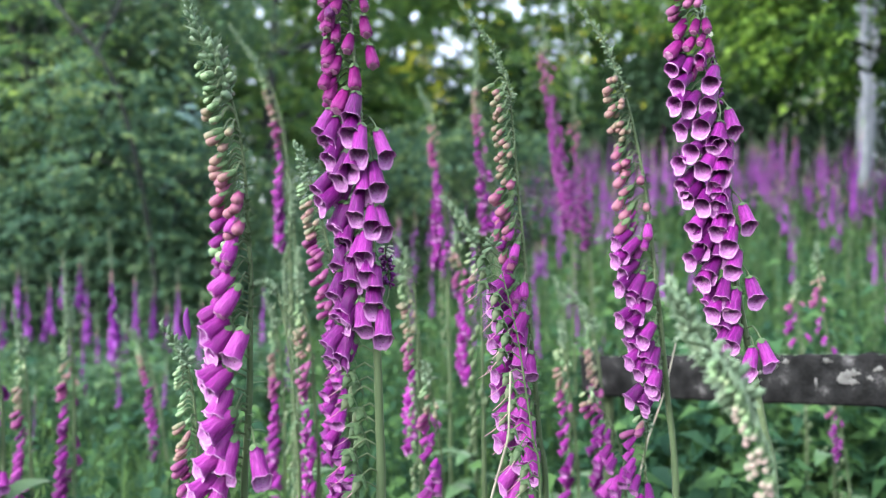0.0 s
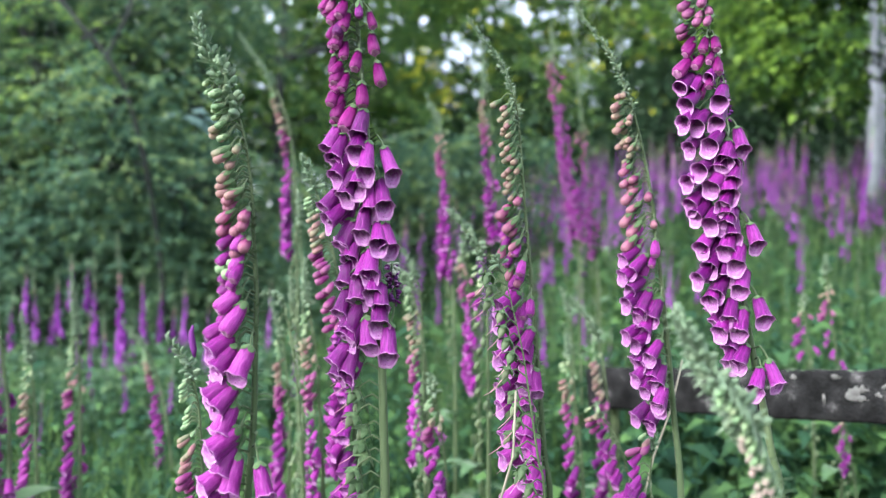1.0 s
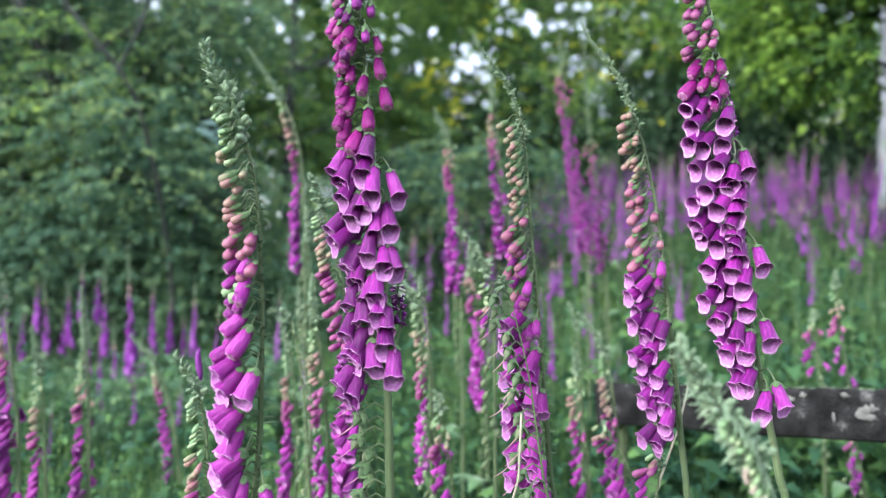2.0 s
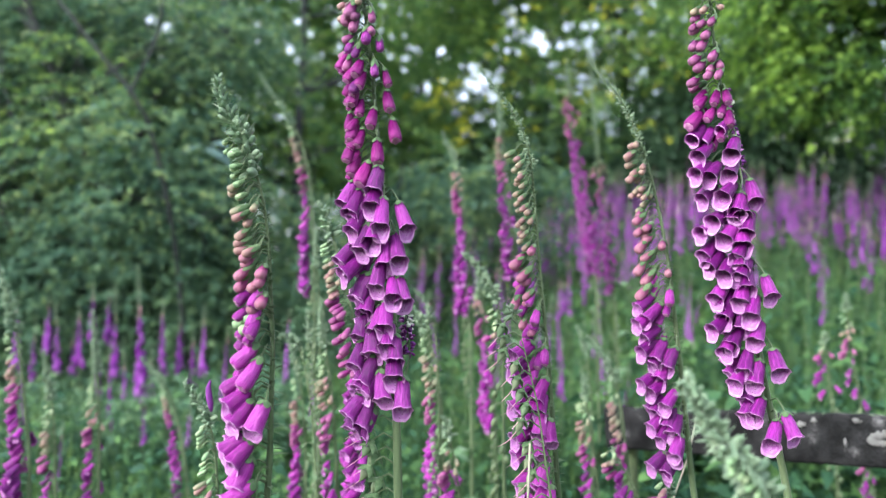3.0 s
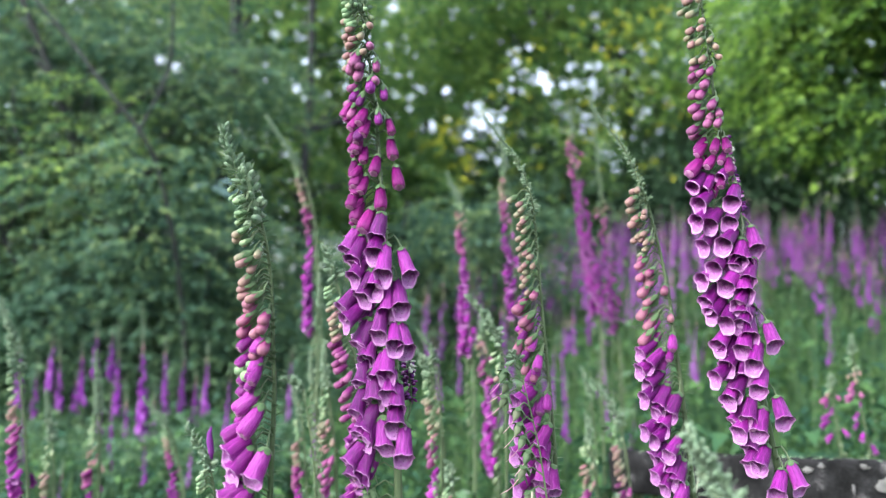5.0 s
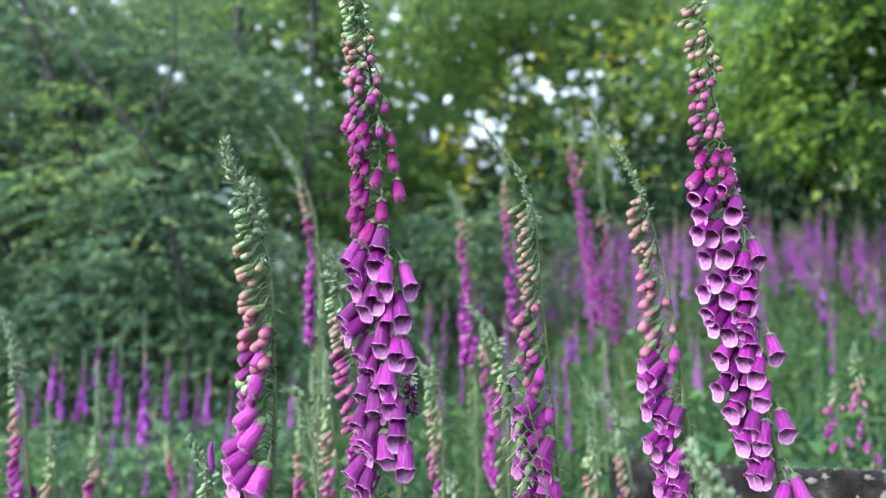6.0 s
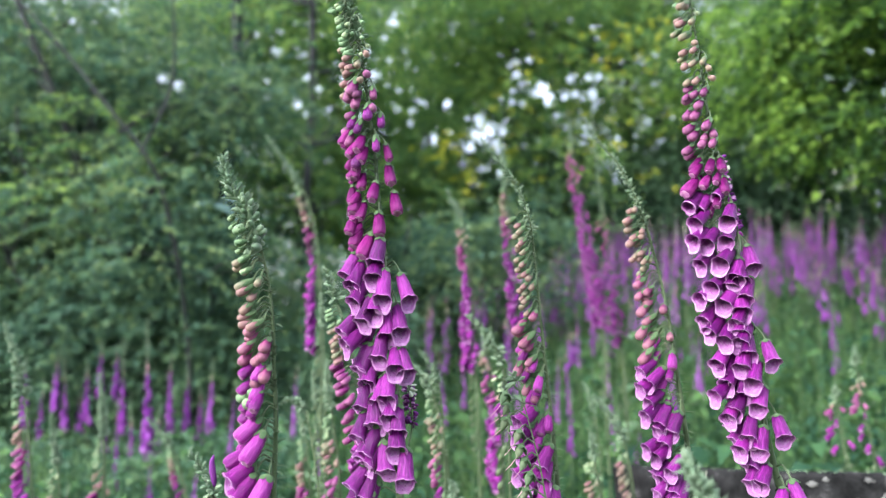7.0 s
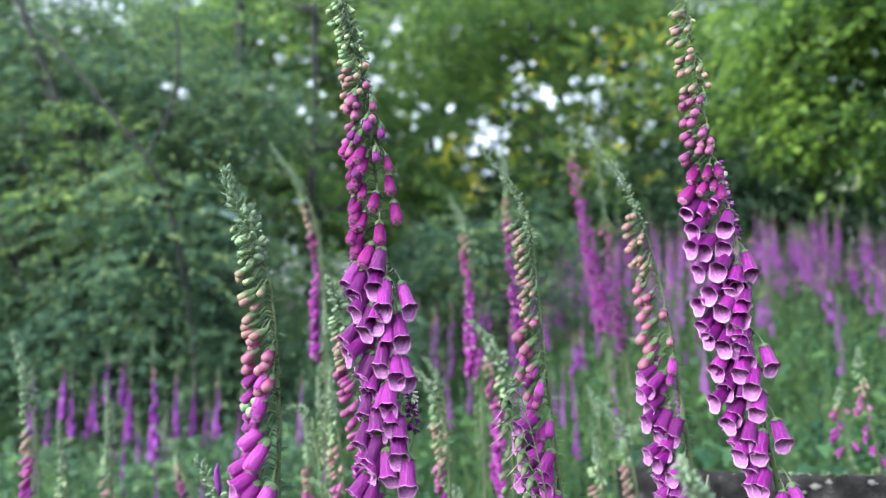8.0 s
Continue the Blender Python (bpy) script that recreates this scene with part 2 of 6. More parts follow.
class Build:
    """Collects vertices and faces with a material number each."""

    def __init__(self):
        self.v, self.f, self.m = [], [], []

    def tube(self, pts, radii, sides=8, m=0, cap=True):
        pts = [Vector(p) for p in pts]
        start = len(self.v)
        side = None
        for i, p in enumerate(pts):
            d = (pts[min(i + 1, len(pts) - 1)] - pts[max(i - 1, 0)]).normalized()
            if side is None:
                side = d.cross(Vector((0.3, 1, 0.1))).normalized()
            side = (side - d * side.dot(d)).normalized()
            up = d.cross(side)
            for k in range(sides):
                a = 2 * math.pi * k / sides
                self.v.append(p + (side * math.cos(a) + up * math.sin(a)) * radii[i])
        for i in range(len(pts) - 1):
            for k in range(sides):
                a, b = start + i * sides + k, start + i * sides + (k + 1) % sides
                self.f.append((a, b, b + sides, a + sides))
                self.m.append(m)
        if cap:
            self.f.append(tuple(start + k for k in reversed(range(sides))))
            self.f.append(tuple(start + (len(pts) - 1) * sides + k for k in range(sides)))
            self.m += [m, m]

    def blade(self, base, along, across, length, width, m=0, droop=0.3, cup=0.25, steps=4):
        """A pointed leaf: along its length it bends down, across it is folded."""
        base, along, across = Vector(base), Vector(along).normalized(), Vector(across)
        across = (across - along * across.dot(along)).normalized()
        nrm = along.cross(across)
        if nrm.z < 0:
            nrm = -nrm
        s = len(self.v)
        for i in range(steps + 1):
            u = i / steps
            w = width * (math.sin(math.pi * (0.06 + 0.94 * u) ** 0.8)) * 0.5 if i < steps else 0.0
            c = base + along * (length * u) - Vector((0, 0, 1)) * (droop * length * u * u)
            self.v += [c + across * w + nrm * cup * w, c, c - across * w + nrm * cup * w]
        for i in range(steps):
            a = s + 3 * i
            self.f += [(a, a + 1, a + 4, a + 3), (a + 1, a + 2, a + 5, a + 4)]
            self.m += [m, m]

    def pod(self, base, axis, length, radius, m=0, sides=6):
        """A small closed bud."""
        base, axis = Vector(base), Vector(axis).normalized()
        self.tube([base + axis * (length * u) for u in (0, 0.18, 0.5, 0.82, 1)], [radius * r for r in (0.45, 0.85, 1.0, 0.75, 0.12)], sides, m)

    def capsule(self, base, axis, length, radius, m=0, sides=7):
        """An ovoid seed pod drawn out to a point."""
        base, axis = Vector(base), Vector(axis).normalized()
        self.tube([base + axis * (length * u) for u in (0, 0.12, 0.35, 0.58, 0.78, 1)], [radius * r for r in (0.5, 0.9, 1.0, 0.78, 0.36, 0.06)], sides, m)

    def mesh(self, name, mats):
        return mesh_from(name, self.v, self.f, mats, self.m)


def part(name, mesh, parent, label="", m=None, kind=""):
    ob = new(name, mesh)
    ob.parent = parent
    if m is not None:
        ob.matrix_basis = m
    return tagged(ob, label, kind=kind)


def thing(name, label, category, at=(0, 0, 0), group="", kind=""):
    ob = new(name)
    ob.empty_display_size = 0.05
    ob.matrix_basis = Matrix.Translation(at)
    return tagged(ob, label, category, group, kind)


def ground_z(x, y):
    """Level near the camera and to the left, rising to the back and the right."""
    s = min(1, max(0, (x + 2.6) / 5.6))
    s = s * s * (3 - 2 * s)
    r = max(0, min(y, 15) - 2.2)
    return 0.182 * r * s + 0.03 * noise.noise((x * 0.8, y * 0.8, 0)) - 0.02 * max(0, min(-x, 8) - 1)


def curve_points(pts, n):
    """Points evenly along a smooth curve through pts."""
    P = [Vector(p) for p in pts]
    P = [2 * P[0] - P[1]] + P + [2 * P[-1] - P[-2]]
    dense = []
    for i in range(1, len(P) - 2):
        a, b, c, d = P[i - 1:i + 3]
        for k in range(12):
            t = k / 12
            dense.append(0.5 * ((2 * b) + (c - a) * t + (2 * a - 5 * b + 4 * c - d) * t * t + (3 * b - a - 3 * c + d) * t ** 3))
    dense.append(P[-2])
    acc = [0.0]
    for a, b in zip(dense, dense[1:]):
        acc.append(acc[-1] + (b - a).length)
    out, j = [], 0
    for k in range(n):
        s = acc[-1] * k / (n - 1)
        while j < len(acc) - 2 and acc[j + 1] < s:
            j += 1
        f = (s - acc[j]) / max(1e-9, acc[j + 1] - acc[j])
        out.append(dense[j].lerp(dense[j + 1], min(1, f)))
    return out


# ---- flower meshes, one metre of length and of width each, set to size by their place ----
def bell_mesh(name, profile, lip, scallop, seg, mats, inner=True, seed=0, hairs=0):
    """A nodding bell: base at the origin, mouth down; +y is the side of the longer lip."""
    rnd = random.Random(seed)
    V, F, M = [], [], []
    wob = [rnd.uniform(-1, 1) for _ in range(3)]
    n = len(profile)

    def ring(v, r, shrink, lift=0.0):
        near = max(0, (v - 0.72) / 0.28)
        for k in range(seg):
            a = 2 * math.pi * k / seg
            low = (0.5 + 0.5 * math.sin(a)) ** 3.2
            rr = r * shrink * (1 + 0.04 * math.sin(2 * a + wob[0]) + scallop * near ** 2 * (math.cos(5 * a + 1.57 + 0.4 * wob[2]) + 0.25 * math.cos(9 * a + 3 * wob[0]) + 0.3 * math.cos(17 * a + 5 * wob[1])))
            rr *= 1 + 0.13 * near ** 2 * low
            z = -v - near ** 1.5 * (lip * low + scallop * 0.6 * (math.cos(5 * a + 1.57) + 0.35 * math.cos(11 * a + 4 * wob[1]))) + lift
            bend = 0.10 * v * v
            V.append((rr * math.cos(a) * 0.25 + 0.02 * wob[1] * v, rr * math.sin(a) * 0.24 - bend * 0.6 + 0.02, z))

    for v, r in profile:
        ring(v, r, 1)
    count = n
    if inner:
        ring(*profile[-1], 0.985, 0.004)
        for v, r in reversed(profile[2:-1]):
            ring(v, r, 0.93, 0.006)
            count += 1
        count += 1
    for i in range(count - 1):
        for k in range(seg):
            a, b = i * seg + k, i * seg + (k + 1) % seg
            F.append((a, a + seg, b + seg, b))
            M.append(0 if i < n - 2 else (2 if i <= n else 1))
    F.append(tuple(range(seg)))
    M.append(0)
    if not inner:
        F.append(tuple(reversed(range((count - 1) * seg, count * seg))))
        M.append(2)
    for _ in range(hairs):
        # fine pale hairs along the rim
        p, q = Vector(V[(n - 1) * seg + rnd.randrange(seg)]), Vector((0, 0.02, -1))
        o = Vector((p.x - q.x, p.y - q.y, 0)).normalized()
        t = Vector((-o.y, o.x, 0))
        e = p + (o * rnd.uniform(0.2, 1.0) + t * rnd.uniform(-0.6, 0.6) + Vector((0, 0, -rnd.uniform(0.3, 1.0)))) * rnd.uniform(0.02, 0.055)
        k = len(V)
        V += [tuple(p + t * 0.0045), tuple(p - t * 0.0045), tuple(e)]
        F.append((k, k + 1, k + 2))
        M.append(2)
    return mesh_from(name, V, F, mats, M)


OPEN = [(0, 0.38), (0.03, 0.58), (0.09, 0.72), (0.22, 0.84), (0.42, 0.95), (0.60, 1.02), (0.76, 1.05), (0.86, 1.08), (0.93, 1.15), (0.975, 1.26), (1.0, 1.34)]
YOUNG = [(0, 0.38), (0.06, 0.58), (0.16, 0.72), (0.34, 0.86), (0.55, 0.96), (0.70, 1.0), (0.83, 1.0), (0.93, 0.98), (1.0, 0.97)]
PINCHED = [(0, 0.36), (0.06, 0.54), (0.16, 0.68), (0.34, 0.84), (0.55, 0.96), (0.72, 1.02), (0.86, 1.0), (0.95, 0.9), (1.0, 0.72), (1.01, 0.45)]
SHUT = [(0, 0.38), (0.06, 0.56), (0.2, 0.74), (0.45, 0.92), (0.68, 1.0), (0.84, 0.96), (0.94, 0.74), (1.0, 0.3)]
BELLS = [bell_mesh("bell", OPEN, 0.36, 0.042, 46, [PETAL, THROAT, RIM], True, s, 90) for s in (1, 2, 3, 11)]
BELLS_PINK = [bell_mesh("bell", OPEN, 0.36, 0.042, 46, [PETAL_PINK, THROAT, RIM], True, s, 90) for s in (4, 5)]
OPENING = [bell_mesh("young_bell", YOUNG, 0.14, 0.03, 28, [PETAL, THROAT, RIM], True, s, 60) for s in (8, 9)]
YOUNGS = [bell_mesh("young_bell", PINCHED, 0.05, 0.035, 20, [PETAL_DEEP, THROAT, BUD_LIP], False, s) for s in (1, 2)]
YOUNGS_PINK = [bell_mesh("young_bell", PINCHED, 0.05, 0.035, 20, [PETAL_PINK, THROAT, BUD_LIP], False, s) for s in (4, 5)]
BUDS = {k: bell_mesh("bud", SHUT, 0.0, 0.0, 14, [m, m, m], False, 7) for k, m in (("petal", PETAL), ("pink", BUD_PINK), ("rose", BUD_ROSE), ("peach", BUD_PEACH), ("cream", BUD_CREAM), ("green", BUD_GREEN))}
MID_BELL = [bell_mesh("bell", OPEN[::2] + OPEN[-1:], 0.2, 0.05, 12, [PETAL, THROAT, RIM], True, s) for s in (1, 2)]
MID_BELL_PINK = [bell_mesh("bell", OPEN[::2] + OPEN[-1:], 0.2, 0.05, 12, [PETAL_PINK, THROAT, RIM], True, s) for s in (3, 4)]
MID_BUDS = {k: bell_mesh("bud", SHUT[::2] + SHUT[-1:], 0.0, 0.0, 8, [m, m, m], False, 7) for k, m in (("petal", PETAL), ("pink", BUD_PINK), ("peach", BUD_PEACH), ("green", BUD_GREEN))}


def hugging_calyx(profile, reach, flare):
    """Five sepals lying on the base of a bell or bud, in the same unit size as it."""
    V, F = [], []
    rows = ((0.05, 0.05, 0.5), (0.0, 0.14, 0.6), (-0.25 * reach, 0, 0.62), (-0.55 * reach, 0, 0.55), (-0.85 * reach, 0, 0.3), (-reach, 0, 0.0))
    for k in range(5):
        mid = 2 * math.pi * k / 5 + 0.3
        s = len(V)
        for i, (z, r, half) in enumerate(rows):
            if not r:
                for (v0, r0), (v1, r1) in zip(profile, profile[1:]):
                    if v0 <= -z <= v1:
                        r = 0.25 * (r0 + (r1 - r0) * (-z - v0) / (v1 - v0)) + 0.02 + flare * (i / 5) ** 2
            bend = 0.06 * z * z
            for j in (-1, 0, 1):
                a = mid + j * half
                rr = r + (0.012 if j == 0 else 0)
                V.append((rr * math.cos(a), rr * math.sin(a) * 0.97 + 0.02 - bend, z))
        for i in range(5):
            for j in range(2):
                p = s + i * 3 + j
                F.append((p, p + 1, p + 4, p + 3))
    return mesh_from("calyx", V, F, [CALYX])


def calyx_mesh():
    """Five pointed sepals cupping the base of a bell, unit length."""
    b = Build()
    for k in range(5):
        a = 2 * math.pi * k / 5 + 0.3
        o = Vector((math.cos(a), math.sin(a), 0))
        b.blade((o.x * 0.05, 0.02 + o.y * 0.05, 0.11), o * 0.9 + Vector((0, 0, -0.35)), (-o.y, o.x, 0), 0.42, 0.27, 0, 0.45, -0.35, 5)
    b.pod((0, 0.02, 0.16), (0, 0, -1), 0.18, 0.12, 0, 8)
    return b.mesh("calyx", [CALYX])


CALYX_MESH = calyx_mesh()
BELL_CALYX = hugging_calyx(OPEN, 0.19, 0.05)
BUD_CALYX = hugging_calyx(SHUT, 0.58, 0.07)
YOUNG_CALYX = hugging_calyx(PINCHED, 0.24, 0.06)


def bract_mesh():
    b = Build()
    b.blade((0, 0, 0), (0, -1, 0.35), (1, 0, 0), 1.0, 0.3, 0, 0.25, 0.3, 4)
    return b.mesh("bract", [CALYX])


BRACT_MESH = bract_mesh()


def turned(base, axis, out, length, width):
    """Pose of a bell whose mouth points along axis; its upper side faces out."""
    z = -Vector(axis).normalized()
    y = -(Vector(out) - z * Vector(out).dot(z))
    y = y.normalized() if y.length > 1e-4 else z.orthogonal().normalized()
    x = y.cross(z)
    m = Matrix((x, y, z)).transposed().to_4x4()
    return Matrix.Translation(base) @ m @ Matrix.Diagonal((width, width, length, 1))


def pedicel(b, node, base, r=0.0011):
    node, base = Vector(node), Vector(base)
    mid = (node + base) / 2 + Vector((0, 0, 0.35 * (base - node).length))
    pts = [node, node.lerp(mid, 0.6), mid, base.lerp(mid, 0.4) + Vector((0, 0, 0.002)), base]
    b.tube(pts, [r * 1.5, r, r, r, r * 1.3], 5, 0, False)


def tip_cluster(b, pts, first, last, size0, size1, rnd, reach=1.0, side=None, gap=0.0011):
    """Crowded green buds with narrow bracts, thinning out to the very tip of a spike. pts run from the tip down."""
    n = len(pts)
    i0, i1 = int(first * (n - 1)), int(last * (n - 1))
    total = sum((pts[i + 1] - pts[i]).length for i in range(i0, i1))
    count = int(total / gap)
    for k in range(count):
        u = (k + rnd.random()) / count
        s = i0 + u * (i1 - i0)
        i = min(n - 2, int(s))
        p = pts[i].lerp(pts[i + 1], min(1, s - i))
        d = (pts[i + 1] - pts[i]).normalized()
        a = k * 2.4 + rnd.uniform(-0.9, 0.9)
        q = d.orthogonal().normalized()
        o = q * math.cos(a) + d.cross(q) * math.sin(a)
        if side is not None and o.dot(side) < -0.2 and rnd.random() < 0.6:
            o = (o + side * 1.2).normalized()
        s = (size0 + (size1 - size0) * u) * rnd.uniform(0.7, 1.25)
        away = o + Vector((0, 0, 1.5 - 1.7 * u))
        if k % 3:
            b.pod(p + o * 0.002, away, s, s * 0.25, 0, 5)
        b.blade(p + o * 0.001, o + Vector((0, 0, rnd.uniform(0.2, 1.1))), d.cross(o), s * rnd.uniform(1.2, 1.7) * reach, s * 0.45, 0, rnd.uniform(-0.1, 0.5), 0.3, 2)


def at_height(pts, z):
    """The point of a stem at height z; pts run from the tip down."""
    for a, b in zip(pts, pts[1:]):
        if a.z >= z >= b.z and a.z > b.z:
            return a.lerp(b, (a.z - z) / (a.z - b.z))
    return pts[0].copy() if z > pts[0].z else pts[-1].copy()


# ---- foxgloves close to the camera ----
def near_foxglove(label, stem, sets, forward, tip_to, thick, seed, pods=None, extra=(), tip_size=(0.006, 0.014), bend=(0, 0), lowest=None, bud=1.0, dense=0.0007, tip=None, skin=None, shift=0.003, spent=None, leafy=None, snug=1.0, bell_size=1.0):
    """stem: from the tip down. sets: rows of (stage, list of x, z, lean in degrees, length seen). Each bell hangs on the front of the stem.
    tip_to: the height to which the green tip reaches down."""
    rnd = random.Random(seed)
    foot = Vector(stem[-1]) + Vector((bend[0], bend[1], 0))
    foot.z = ground_z(foot.x, foot.y) - 0.02
    low = Vector(stem[-1])
    pts = curve_points(list(stem) + [low.lerp(foot, 0.45), foot], 90)
    plant = thing("foxglove", label, "foxglove", foot, "foxgloves in the foreground")
    back = Matrix.Translation(-foot)
    b = Build()
    n = len(pts)
    b.tube(pts, [thick * (0.16 + 0.84 * min(1, 1.9 * i / n)) for i in range(n)], 10)
    used = []
    for stage, rows in sets:
        for x, z, lean, seen in rows:
            c = at_height(pts, z + 0.004)
            dx = (x + shift - c.x) * snug
            x = c.x + dx
            r = 0.030 if stage in ("open", "pink_open") else 0.022
            dy = -math.sqrt(max(0.00008, r * r - dx * dx)) + rnd.uniform(-0.004, 0.003)
            base = Vector((x, c.y + dy, z))
            f = radians(forward + rnd.uniform(-7, 7))
            le = radians(max(-52, min(40, lean))) if "open" in stage else radians(lean)
            axis = Vector((math.sin(le) * math.cos(f), -math.sin(f), -math.cos(le) * math.cos(f)))
            out = Vector((dx * 1.2, dy, 0.0)) + Vector((math.sin(le) * 0.02, -0.02, 0))
            if stage in ("open", "pink_open"):
                length = min(0.046, max(0.036, seen / math.cos(f) * 0.9)) * rnd.uniform(0.92, 1.06) * bell_size
                me = rnd.choice(BELLS if stage == "open" else BELLS_PINK)
                w = (0.0385 if stage == "open" else 0.040) * bell_size * rnd.uniform(0.93, 1.06)
            elif stage == "opening":
                length = min(0.040, max(0.028, seen / math.cos(f)))
                me = rnd.choice(OPENING)
                w = length * rnd.uniform(1.08, 1.2)
            elif stage in ("young", "pink_young"):
                length = min(0.040, max(0.025, seen / math.cos(f)))
                me = rnd.choice(YOUNGS if stage == "young" else YOUNGS_PINK)
                w = length * rnd.uniform(0.92, 1.04)
            else:
                length = min(0.030, max({"pink": 0.0185, "peach": 0.018, "cream": 0.016, "green": 0.0125, "petal": 0.022, "rose": 0.021}[stage], seen / math.cos(f) * 1.2)) * bud
                me = BUDS[stage]
                if stage in ("pink", "rose", "peach"):
                    length *= 1.18 if stage != "peach" else 1.1
                w = length * rnd.uniform(0.84, 0.97) * {"green": 1.15, "cream": 1.1, "peach": 0.96}.get(stage, 1.0)
            m = turned(base, axis, out, length, w)
            bell = part("bell" if "open" in stage or "young" in stage else "bud", me, plant, m=back @ m)
            part("calyx", BELL_CALYX if "open" in stage else YOUNG_CALYX if "young" in stage else BUD_CALYX, bell)
            node = at_height(pts, z + 0.006 + rnd.uniform(0, 0.006))
            pedicel(b, node, base + axis * -0.001)
            used.append((node, out))
    for stage, z0, z1, count, az, wide in extra:
        for k in range(count):
            z = z0 + (z1 - z0) * (k + rnd.random()) / count
            a = radians(az + rnd.uniform(-wide, wide))
            o = Vector((math.sin(a), -math.cos(a), 0))
            node = at_height(pts, z + 0.008)
            shut = stage in BUDS
            base = node + o * (rnd.uniform(0.012, 0.02) if shut else rnd.uniform(0.02, 0.028)) - Vector((0, 0, 0.006))
            axis = o * (rnd.uniform(1.0, 1.7) if shut else rnd.uniform(0.35, 0.75)) + Vector((0, 0, -1))
            length = rnd.uniform(0.035, 0.040) if "open" in stage else rnd.uniform(0.022, 0.029) if not shut else rnd.uniform(0.9, 1.1) * {"rose": 0.025, "pink": 0.024, "peach": 0.018, "green": 0.013}[stage]
            me = BUDS[stage] if shut else rnd.choice({"open": BELLS, "pink_open": BELLS_PINK, "young": YOUNGS, "pink_young": YOUNGS_PINK}[stage])
            bell = part("bud" if shut else "bell", me, plant, m=back @ turned(base, axis, o, length, length))
            part("calyx", BUD_CALYX if shut else BELL_CALYX if "open" in stage else YOUNG_CALYX, bell)
            pedicel(b, node, base)
    for node, out in used[::2]:
        side = Vector((-out.x, -out.y, 0)) if rnd.random() < 0.5 else Vector((rnd.uniform(-1, 1), rnd.uniform(-1, 1), 0))
        side.normalize()
        ang = math.atan2(side.x, -side.y)
        s = rnd.uniform(0.010, 0.02)
        part("bract", BRACT_MESH, plant, m=back @ (Matrix.Translation(node) @ pose(0, 0, 0, 0, 0, math.degrees(ang)) @ Matrix.Scale(s, 4)))
    if leafy:
        z0, z1, az, long = leafy
        z = z0
        while z > z1:
            s = long * rnd.uniform(0.012, 0.021) * (0.7 + 0.3 * (z0 - z) / (z0 - z1))
            turn = az + rnd.uniform(-50, 50)
            part("bract", BRACT_MESH, plant, m=back @ (Matrix.Translation(at_height(pts, z)) @ pose(0, 0, 0, rnd.uniform(-20, 20), 0, turn) @ Matrix.Scale(s, 4)))
            z -= rnd.uniform(0.007, 0.013)
    if pods:
        z0, z1, step, az, reach, fat = pods
        z = z0
        while z > z1:
            node = at_height(pts, z)
            a = radians(az + rnd.uniform(-45, 45))
            o = Vector((math.sin(a), -math.cos(a), 0))
            base = node + o * reach * rnd.uniform(0.7, 1.2) + Vector((0, 0, -0.002))
            pedicel(b, node, base)
            pb = Build()
            pb.capsule((0, 0, 0), (o.x * 0.5, o.y * 0.5, -0.8), 0.019 * fat, 0.0056 * fat, 0, 9)
            seed_pod = part("seed_pod", pb.mesh("seed_pod", [POD]), plant, "green seed pod with a withered pink style", back @ Matrix.Translation(base))
            part("calyx", CALYX_MESH, seed_pod, m=turned((0, 0, 0), (o.x * 0.5, o.y * 0.5, -0.8), o, 0.030 * fat, 0.034 * fat))
            tipv = Vector((o.x * 0.5, o.y * 0.5, -0.8)).normalized() * 0.016
            sb = Build()
            sb.tube([tipv, tipv * 1.6 + o * 0.005, tipv * 2.1 + o * 0.012], [0.0006, 0.0005, 0.0003], 4, 0)
            part("style", sb.mesh("style", [STYLE]), seed_pod)
            z -= step * rnd.uniform(0.75, 1.25)
    if spent:
        # a slip of crumpled, half-opened flowers
        sp = Build()
        top, end = Vector(spent[0]), Vector(spent[1])
        for k in range(int(90 * max(1, (end - top).length / 0.06))):
            u = rnd.random()
            a = rnd.uniform(0, 6.28)
            o = Vector((math.cos(a), math.sin(a), rnd.uniform(-0.8, 0.4)))
            s = rnd.uniform(0.004, 0.009)
            sp.pod(top.lerp(end, u) + o * 0.003, o, s, s * rnd.uniform(0.2, 0.4), 3 if u < 0.3 and rnd.random() < 0.4 else 1 if rnd.random() < 0.5 - 0.5 * u else (2 if rnd.random() < 0.35 else 0), 5)
        low = at_height(pts, end.z - 0.05)
        b.tube(curve_points([top, end, (end + low) / 2 + Vector((0.004, 0, 0)), low], 14), [0.0012] * 14, 5)
        me = sp.mesh("spent_spray", [PETAL, RIM, WITHERED, BLOSSOM])
        me.transform(back)
        part("spent_spray", me, plant, "crumpled purple and whitish spent flowers", kind="stuff")
    sm = b.mesh("stem", [skin or STEM])
    sm.transform(back)
    part("stem", sm, plant)
    t = Build()
    last = max(i for i in range(n) if pts[i].z >= tip_to) / (n - 1)
    tip_cluster(t, pts, 0, last, tip_size[0], tip_size[1], rnd, side=Vector((-0.8, -0.6, 0)), gap=dense)
    tm = t.mesh("green_tip", [tip or TIP])
    tm.transform(back)
    part("green_tip", tm, plant, "crowded pale green buds at the tip", kind="stuff")
    for k in range(7):
        z = rnd.uniform(0.15, lowest or 0.75)
        p = at_height(pts, z)
        a = rnd.uniform(0, 6.28)
        o = Vector((math.cos(a), math.sin(a), 0))
        lb = Build()
        lb.blade((0, 0, 0), o + Vector((0, 0, 0.6)), (-o.y, o.x, 0), rnd.uniform(0.10, 0.2), rnd.uniform(0.035, 0.06), 0, 0.5, 0.25, 6)
        part("leaf", lb.mesh("leaf", [LEAF_FOX]), plant, m=back @ Matrix.Translation(p))
    return plant


